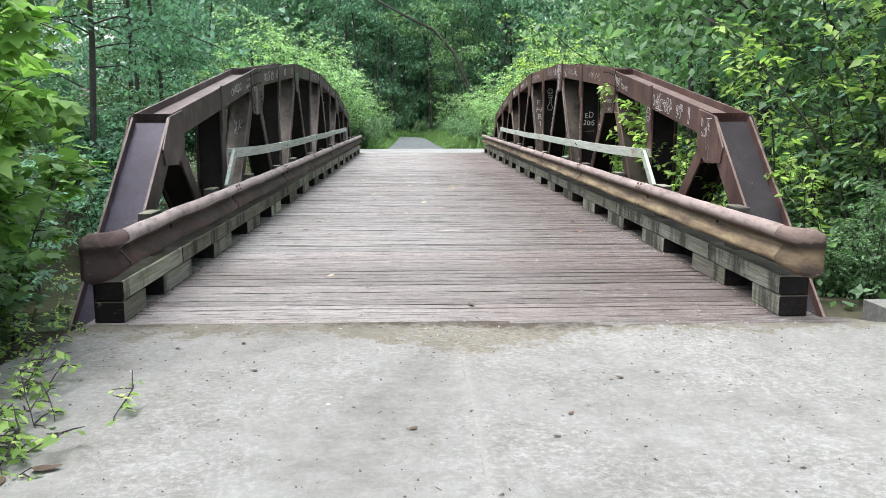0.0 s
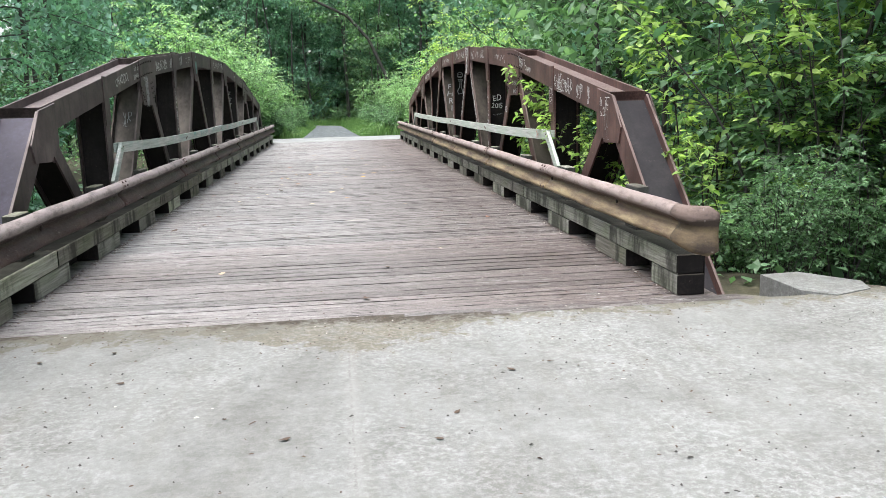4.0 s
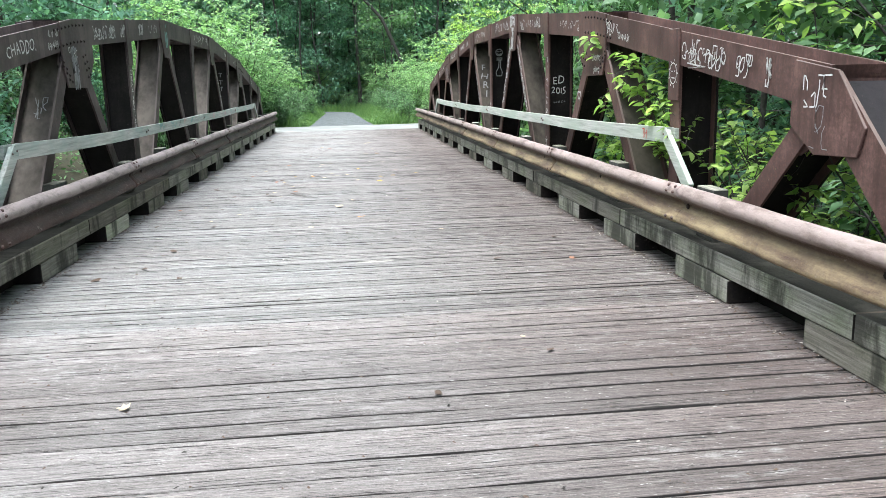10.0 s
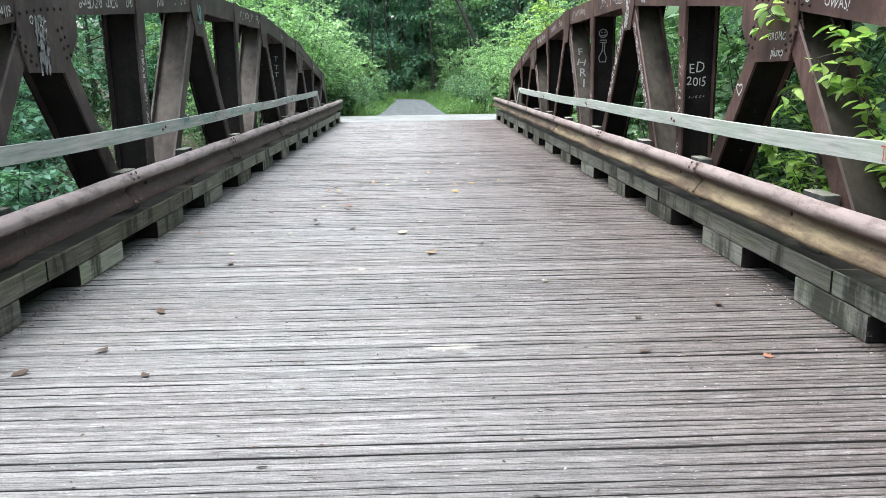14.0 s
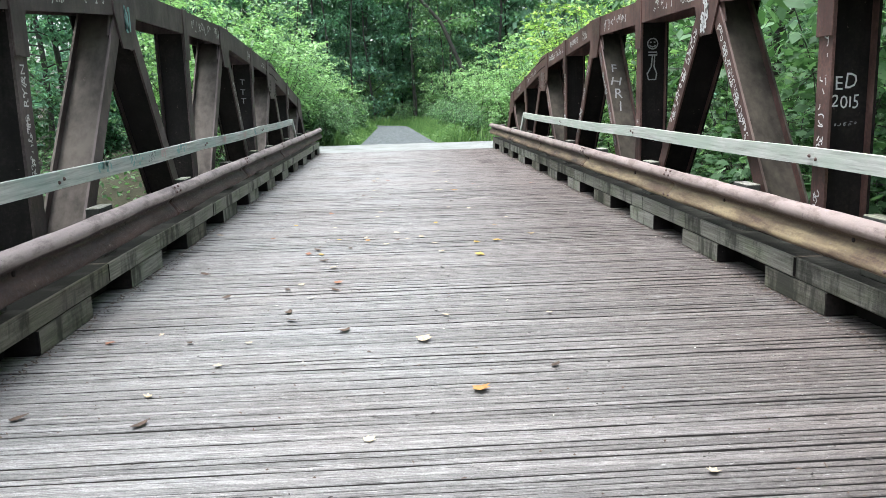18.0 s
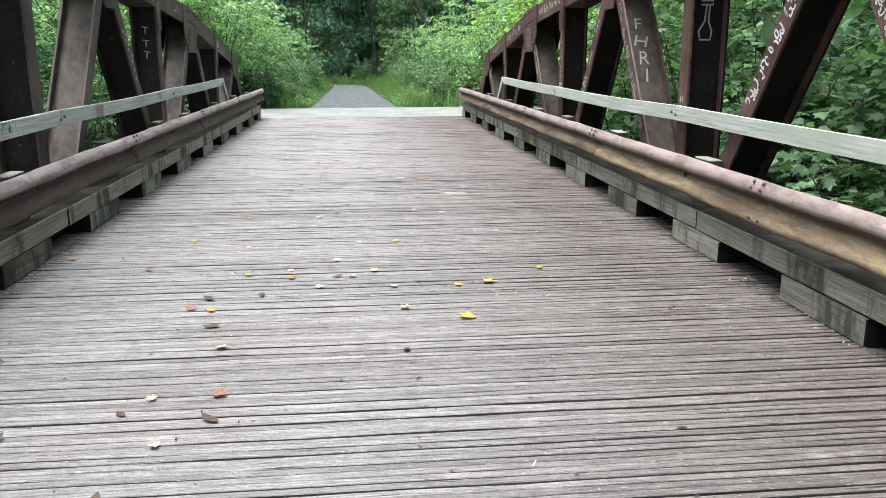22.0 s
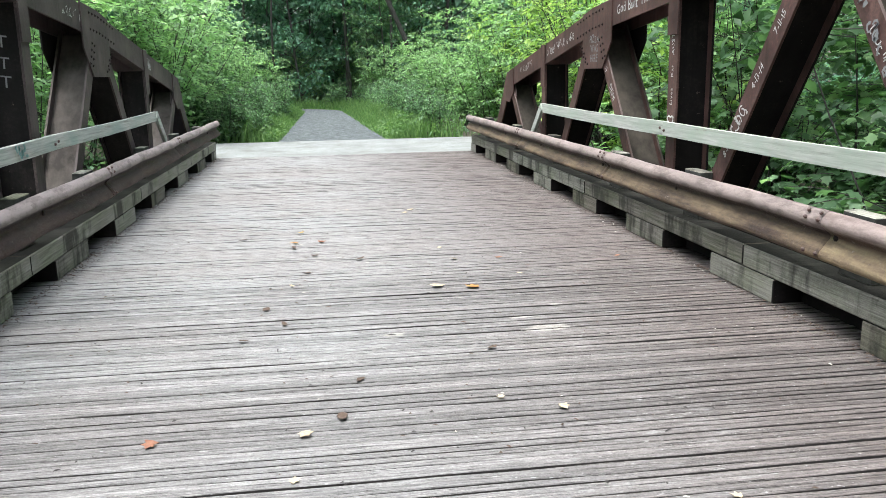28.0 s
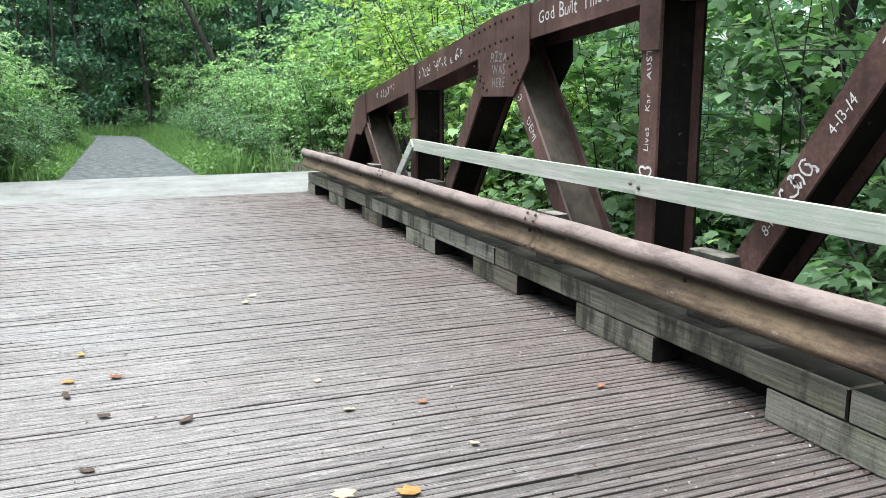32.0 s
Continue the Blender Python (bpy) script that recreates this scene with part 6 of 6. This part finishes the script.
# scratched white scribble all down two flanges
for n, z in enumerate((1.78, 1.60, 1.42, 1.24, 1.08)):
    on_diagonal(1, MEM_R, -1, 1, None, z, 0, None, stroke_mesh(110 + n, 0.19, 0.09, 4, 0.020))
    on_diagonal(1, MEM_R, -1, -1, None, z, 0, None, stroke_mesh(120 + n, 0.18, 0.08, 4, 0.013))
for n, z in enumerate((1.72, 1.50, 1.28, 1.10, 0.75)):
    on_diagonal(1, MEM_R, 1, -1, None, z, 0, M_PAINT_F, stroke_mesh(130 + n, 0.18, 0.09, 3, 0.018))
    on_post(1, MEM_R, -2, None, z - 0.15, 0, True, stroke_mesh(140 + n, 0.16, 0.07, 3, 0.012))
on_chord(1, MEM_R, 3.62, None, 0, line_mesh([[(-0.14, 0), (0.16, 0.01), (-0.12, -0.03), (-0.04, -0.02)]], 0.010), -0.085)
for n, y in enumerate((3.45, 3.72, 5.62, 5.85, 6.45, 8.35, 9.3, 10.3, 11.2, 13.2, 14.4)):
    on_chord(1, MEM_R, y, None, 0, stroke_mesh(150 + n, 0.26, 0.12, 4, 0.013), 0.02 * (n % 3 - 1))
# red initials on the handrail board
on_road_face(1, line_mesh([[(-0.05, 0.035), (0.0, 0.035)], [(-0.025, 0.035), (-0.025, -0.04)], [(0.0, 0.03), (0.0, -0.03)], [(0.0, 0.0), (0.045, 0.005)], [(0.045, 0.03), (0.04, -0.04)]], 0.009), M_PAINT_R, TRUSS_R, 4.38, 0.905, 0.0, 2.333)
# the truss on the side of the brown rail
on_chord(-1, MEM_L, 4.75, "CHADDO.", 0.13)
on_chord(-1, MEM_L, 5.45, "09/4/19", 0.085, None, -0.05)
on_chord(-1, MEM_L, 5.5, None, 0, stroke_mesh(30, 0.40, 0.06, 6, 0.009), 0.05)
on_chord(-1, MEM_L, 7.0, None, 0, stroke_mesh(31, 0.72, 0.13, 7, 0.016))
on_chord(-1, MEM_L, 8.55, "XIII", 0.17)
on_chord(-1, MEM_L, 9.2, None, 0, stroke_mesh(32, 0.5, 0.08, 6, 0.010))
on_chord(-1, MEM_L, 12.6, None, 0, stroke_mesh(33, 0.9, 0.11, 8, 0.014))
on_chord(-1, MEM_L, 15.6, "John", 0.13)
on_chord(-1, MEM_L, 17.0, None, 0, stroke_mesh(34, 0.6, 0.08, 6, 0.011))
on_road_face(-1, stroke_mesh(35, 0.24, 0.12, 4, 0.012), M_PAINT_W, MEM_L["plate", -3], 5.9, 1.66)
on_road_face(-1, stroke_mesh(36, 0.20, 0.26, 3, 0.035), M_PAINT_F, MEM_L["plate", -3], 5.9, 1.48)
on_road_face(-1, stroke_mesh(37, 0.16, 0.30, 3, 0.045), M_PAINT_T, MEM_L["plate", -1], MID - PANEL, 2.06)
for n, (y, z, w, material) in enumerate(((8.9, 0.885, 0.30, M_PAINT_T), (9.6, 0.885, 0.34, M_PAINT_T), (11.0, 0.890, 0.42, M_PAINT_T), (10.4, 0.888, 0.20, M_PAINT_P), (13.0, 0.878, 0.22, M_PAINT_P), (14.4, 0.885, 0.25, M_PAINT_P), (15.2, 0.89, 0.24, M_PAINT_T), (10.0, 0.885, 0.22, M_PAINT_K))):
    on_road_face(-1, stroke_mesh(170 + n, w, 0.07, 5, 0.028 if material is not M_PAINT_K else 0.008), material, TRUSS_L, y, z, 0.0, 2.330)
for n, (dz, w) in enumerate(((0.10, 0.16), (0.02, 0.20), (-0.06, 0.14), (-0.14, 0.10))):
    on_road_face(-1, stroke_mesh(180 + n, w, 0.13, 4, 0.030), M_PAINT_F, MEM_L["plate", -3], 5.93, 1.56 + dz)
for n, (y, w) in enumerate(((6.75, 0.30), (7.25, 0.26), (7.7, 0.2), (13.4, 0.3), (14.0, 0.26), (17.6, 0.3), (19.9, 0.22))):
    on_chord(-1, MEM_L, y, None, 0, stroke_mesh(190 + n, w, 0.12, 4, 0.014))
for n, z in enumerate((1.62, 1.40, 1.18)):
    on_post(-1, MEM_L, -2, None, z - 0.2, 0, True, stroke_mesh(200 + n, 0.16, 0.06, 4, 0.010))
on_post(-1, MEM_L, -2, "RYAN", 1.45, 0.09)
on_post(-1, MEM_L, -2, None, 1.10, 0, True, stroke_mesh(38, 0.35, 0.04, 8, 0.008))
for n, zz in enumerate((1.62, 1.47, 1.34)):
    on_web(-1, text_mesh("T", 0.13), M_PAINT_F, MEM_L["post", 2], MID + 2 * PANEL, zz, 2.56)
on_diagonal(-1, MEM_L, 1, 1, None, 1.35, 0, None, stroke_mesh(39, 0.6, 0.06, 8, 0.012))
y, slope = member_point(-3, -1, 1.2)
on_web(-1, stroke_mesh(40, 0.10, 0.22, 3, 0.010), M_PAINT_F, MEM_L["brace", -3, -1], y, 1.2, 2.56, 0.0085, slope)

# ---- fallen leaves and litter ----
def leaf_thing(kind, x, y, size, material, g, z=0.004):
    """A dry leaf, curled a little, lying on the boards."""
    bm = bmesh.new()
    tv, tf = LEAF_SHAPES["palm" if kind == "lobed" else "ovate"]
    curl = g.uniform(0.2, 0.8)
    vs = [bm.verts.new((a * size * g.uniform(0.75, 1.1), (b - 0.45) * size * g.uniform(0.85, 1.1), (abs(a) ** 2 * 0.7 + (b - 0.45) ** 2 * 0.5) * size * curl + size * g.uniform(0.0, 0.08) + 0.002)) for a, b, c in tv]
    for f in tf:
        bm.faces.new([vs[i] for i in f])
    bm.normal_update()
    me = bpy.data.meshes.new("fallen_leaf")
    bmesh.ops.solidify(bm, geom=list(bm.faces), thickness=0.0012)
    bm.to_mesh(me)
    bm.free()
    me.materials.append(material)
    ob = new("fallen_leaf", me)
    ob.matrix_basis = pose(x, y, z, g.uniform(-8, 8), g.uniform(-8, 8), g.uniform(0, 360))
    return ob


YELLOW = [(-1.35, 11.59), (-0.82, 10.58), (0.45, 10.22), (0.64, 10.26), (1.01, 10.56), (0.14, 11.44), (-0.59, 16.59), (0.42, 9.61), (-0.93, 9.87)]
ORANGE = [(0.73, 11.18), (0.55, 14.47), (-0.55, 10.49), (-0.63, 16.15), (-2.05, 11.12), (0.1, 6.41)]
RUSSET = [(-1.47, 10.78), (-1.04, 12.43), (0.89, 15.26), (1.76, 15.14), (-0.41, 16.14), (1.65, 4.01), (-0.7, 8.73), (-1.04, 9.91), (-1.89, 7.41)]
BROWN = [(-0.27, 10.49), (-0.32, 12.56), (-0.23, 12.96), (-0.81, 13.62), (-0.73, 14.2), (-0.61, 13.88), (-0.51, 15.07), (-0.63, 15.95), (0.44, 13.28), (-1.06, 16.36), (-0.38, 10.94), (-0.46, 15.62), (-0.13, 15.44), (-1.24, 3.96), (1.21, 4.66), (1.1, 4.12), (1.73, 4.87), (-1.77, 9.22), (-1.05, 8.58), (-1.44, 8.41), (-0.92, 7.74), (-1.91, 6.31), (-1.49, 5.0), (-1.57, 4.32), (-1.83, 4.02), (-1.43, 7.35), (-1.35, 6.18), (0.5, 6.71), (-0.58, 7.47), (-0.88, 9.6), (-0.69, 10.14), (0.08, 9.16), (0.34, 1.43), (0.13, 0.38), (-0.7, 8.49), (-0.96, 7.94), (0.96, 1.92), (-0.98, 10.09)]
TAN = [(-0.92, 11.36), (-0.57, 10.67), (-0.18, 10.49), (-0.04, 10.61), (0.07, 10.23), (-0.37, 10.26), (0.35, 12.65), (-0.46, 12.42), (0.33, 14.53), (0.4, 17.43), (0.92, 11.71), (0.58, 12.5), (-0.49, 12.06), (-0.6, 14.72), (-0.28, 10.9), (0.47, 17.59), (-0.16, 17.72), (0.56, 15.3), (0.51, 15.72), (0.93, 14.76), (-0.13, 7.22), (-1.19, 6.92), (-1.64, 7.54), (0.87, 2.16), (-1.1, 7.3), (-0.86, 8.3), (-0.39, 5.92), (0.82, 5.5), (-1.42, 6.52), (0.02, 7.72), (-0.97, 8.72), (-0.78, 9.28), (0.11, 9.81), (0.65, 7.68), (-0.99, 1.49)]
SLAB = [(-1.31, -0.56), (-1.67, -0.66), (-1.14, -1.1), (1.92, -0.81), (0.79, -1.29), (1.13, -1.3), (-0.29, -1.95), (0.44, -1.79), (1.01, -1.2), (0.33, -2.06)]
BIG = {(0.42, 9.61), (0.33, 14.53), (0.55, 14.47), (0.64, 10.26), (0.1, 6.41), (-0.13, 7.22)}
g = random.Random(8)
for spots_of, material, text, shape, lo, hi in ((YELLOW, M_DRY, "bright yellow fallen leaf on the deck boards", "lobed", 0.045, 0.065), (ORANGE, M_DRYO, "orange-brown curled fallen leaf on the deck boards", "lobed", 0.06, 0.08), (RUSSET, M_DRYR, "russet fallen leaf on the deck boards", "lobed", 0.05, 0.07),
                                          (BROWN, M_DRYB, "dark brown curled leaf on the deck boards", "oval", 0.055, 0.10), (TAN, M_DRYT, "pale tan dry leaf on the deck boards", "lobed", 0.035, 0.065),
                                          (SLAB, M_DRYB, "dark curled leaf on the concrete slab", "oval", 0.03, 0.055)):
    for x, y in spots_of:
        ob = leaf_thing(shape, x, y, 0.098 if (x, y) in BIG else g.uniform(lo, hi), material, g)
        tagged(ob, text, "leaf", "fallen leaves")


for x, y, size in ((-1.72, -2.32, 0.13), (-1.84, -2.42, 0.09)):
    tagged(leaf_thing("oval", x, y, size, M_DRYB, g), "curled strip of dark bark on the concrete slab", "bark", "bark strips").name = "bark_strip"


M_CHIP = mat_noise("pale_wood_chip", [(0.3, (0.34, 0.31, 0.26)), (0.6, (0.52, 0.49, 0.44))], 30, 0.9, 0.3)


def build_litter():
    """Chips, twigs and seed husks over the deck, thickest along the curbs."""
    q = np.random.default_rng(4)
    n1, n2, n3 = 2600, 6500, 220
    x = np.concatenate([q.uniform(-2.1, 2.1, n1), q.choice([-1, 1], n2) * (2.22 - np.abs(q.normal(0, 0.05, n2))), q.uniform(-2.3, 2.5, n3)])
    y = np.concatenate([q.uniform(-4.5, LEN, n1), q.uniform(0, LEN, n2), -0.06 - np.abs(q.normal(0, 0.22, n3))])
    n4 = 420
    x = np.concatenate([x, q.uniform(-2.4, 4.2, n4)])
    y = np.concatenate([y, q.uniform(-4.6, -0.2, n4)])
    n = n1 + n2 + n3 + n4
    ln, w, a = q.uniform(0.006, 0.026, n), q.uniform(0.003, 0.008, n), q.uniform(0, np.pi, n)
    ln[n1 + n2:] *= 0.6
    ln[:n1:9] *= 1.9
    ln[-n4:] *= 0.8
    w[-n4:] *= 1.3
    ca, sa = np.cos(a), np.sin(a)
    base = np.stack([x, y, np.full(n, 0.004)], -1)
    out = []
    for sx, sy, z in ((-1, -1, 0), (1, -1, 0), (1, 1, 0), (-1, 1, 0), (0, 0, 1)):
        dx, dy = sx * ln / 2, sy * w / 2
        out.append(base + np.stack([dx * ca - dy * sa, dx * sa + dy * ca, z * w * 0.8], -1))
    v = np.stack(out, 1).reshape(-1, 3)
    idx = np.array([0, 1, 4, 1, 2, 4, 2, 3, 4, 3, 0, 4])
    for name, material, pick in (("pale_litter", M_CHIP, slice(0, n - n4, 7)), ("dark_litter", M_DRYB, slice(1, n - n4, 2)), ("brown_litter", M_GRIME_SHADE, slice(2, n - n4, 4)), ("slab_crumbs", M_GRIME_SHADE, slice(n - n4, None))):
        ids = np.arange(n)[pick]
        loops = (idx[None] + (ids * 5)[:, None]).ravel()
        used, inv = np.unique(loops, return_inverse=True)
        ob = new(name, raw_mesh(name, v[used], inv, np.full(len(ids) * 4, 3), material))
        tagged(ob, "small dark crumbs scattered on the concrete slab" if name == "slab_crumbs" else "small chips and husks scattered on the deck", "litter", kind="stuff")


build_litter()


# ---- deck planks ----
def build_deck():
    deck = thing("floor_deck", "grey-brown weathered timber plank bridge deck", "bridge deck", kind="structure")
    rng = random.Random(3)
    shapes = {}

    def plank_mesh(width, v):
        """A board with worn, wavering edges; its joints open a little towards one curb."""
        bm = bmesh.new()
        r2 = random.Random(int(width * 1e4) + v)
        rows, wave_a, wave_b = [], r2.uniform(0, 6), r2.uniform(0, 6)
        for x in np.linspace(-2.46, 2.46, 17):
            thin = -0.0009 + 0.0010 * max(0.0, x + 1.0)
            a = -width / 2 + thin + 0.0013 * math.sin(x * 2.1 + wave_a) + r2.uniform(-0.0006, 0.0022)
            b = width / 2 - thin + 0.0013 * math.sin(x * 1.7 + wave_b) - r2.uniform(-0.0006, 0.0022)
            top = r2.uniform(-0.0025, 0.002)
            rows.append([bm.verts.new(p) for p in ((x, a, -0.11), (x, a, top - 0.003), (x, a + 0.0025, top), (x, b - 0.0025, top), (x, b, top - 0.003), (x, b, -0.11))])
        for p, q in zip(rows, rows[1:]):
            for i in range(5):
                bm.faces.new((p[i], q[i], q[i + 1], p[i + 1]))
        bm.faces.new(rows[0])
        bm.faces.new(rows[-1][::-1])
        me = mesh_of("plank", bm, M_DECKN if width > 0.06 else M_DECK)
        me.materials.append(M_GRIME_SHADE)
        # plank sides: grime, with the shade of the gaps put into the dark
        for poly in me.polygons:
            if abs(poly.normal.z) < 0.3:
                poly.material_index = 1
        return me

    y, count, rest = -0.06, 0, []
    while y < LEN:
        width = rng.choice((0.085, 0.105, 0.125, 0.15)) if y < 2.7 else rng.choice((0.036, 0.038, 0.039, 0.040, 0.042))
        gap = rng.choice((0.005, 0.006, 0.008)) if y < 2.7 else rng.choice((0.0035, 0.0045, 0.006))
        if rng.random() < 0.08:
            gap += 0.005
        v = rng.randrange(7)
        if (width, v) not in shapes:
            shapes[width, v] = plank_mesh(width, v)
        pos = (rng.uniform(-0.015, 0.015), y + width / 2, rng.uniform(-0.005, 0.001))
        if count < 300:
            ob = new("plank", shapes[width, v])
            ob.parent = deck
            ob.location = pos
            ob.rotation_euler = (rng.uniform(-0.025, 0.025), 0, rng.uniform(-0.0005, 0.0005))
            count += 1
        else:
            rest.append((shapes[width, v], pos))
        y += width + gap
    for y0, y1, x0, x1 in ((-0.135, -0.074, 0.35, 2.60), (-0.205, -0.142, 0.9, 2.66)):
        bm = bmesh.new()
        box(bm, (x0, y0, -0.05), (x1, y1, 0.005))
        soften(bm, 0.004)
        part("end_sill", bm, M_DECK, deck, "pale worn sill board where the deck meets the slab")
    bm = bmesh.new()
    box(bm, (-2.19, 0.0, -0.10), (2.19, LEN - 0.02, -0.045))
    part("packed_dirt", bm, M_GRIME_SHADE, deck, "dark dirt packed in the gaps between planks")
    # the far planks, past those that can be picked apart
    vs, fl, ln, n = [], [], [], 0
    for me, pos in rest:
        vs.append(np.array([v.co for v in me.vertices]) + pos)
        for p in me.polygons:
            fl += [n + i for i in p.vertices]
            ln.append(len(p.vertices))
        n += len(vs[-1])
    me = raw_mesh("planks", np.concatenate(vs), fl, ln, M_DECK)
    me.materials.append(M_GRIME_SHADE)
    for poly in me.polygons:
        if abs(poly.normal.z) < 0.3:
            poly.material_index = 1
    ob = new("planks", me)
    ob.parent = deck
    tagged(ob, kind="stuff")


build_deck()


# ---- bring the plan to full size ----
for ob in list(scene.objects):
    if ob.parent is None and ob.type in {"MESH", "EMPTY"}:
        ob.matrix_basis = Matrix.Diagonal((SCALE, SCALE, SCALE, 1)) @ ob.matrix_basis
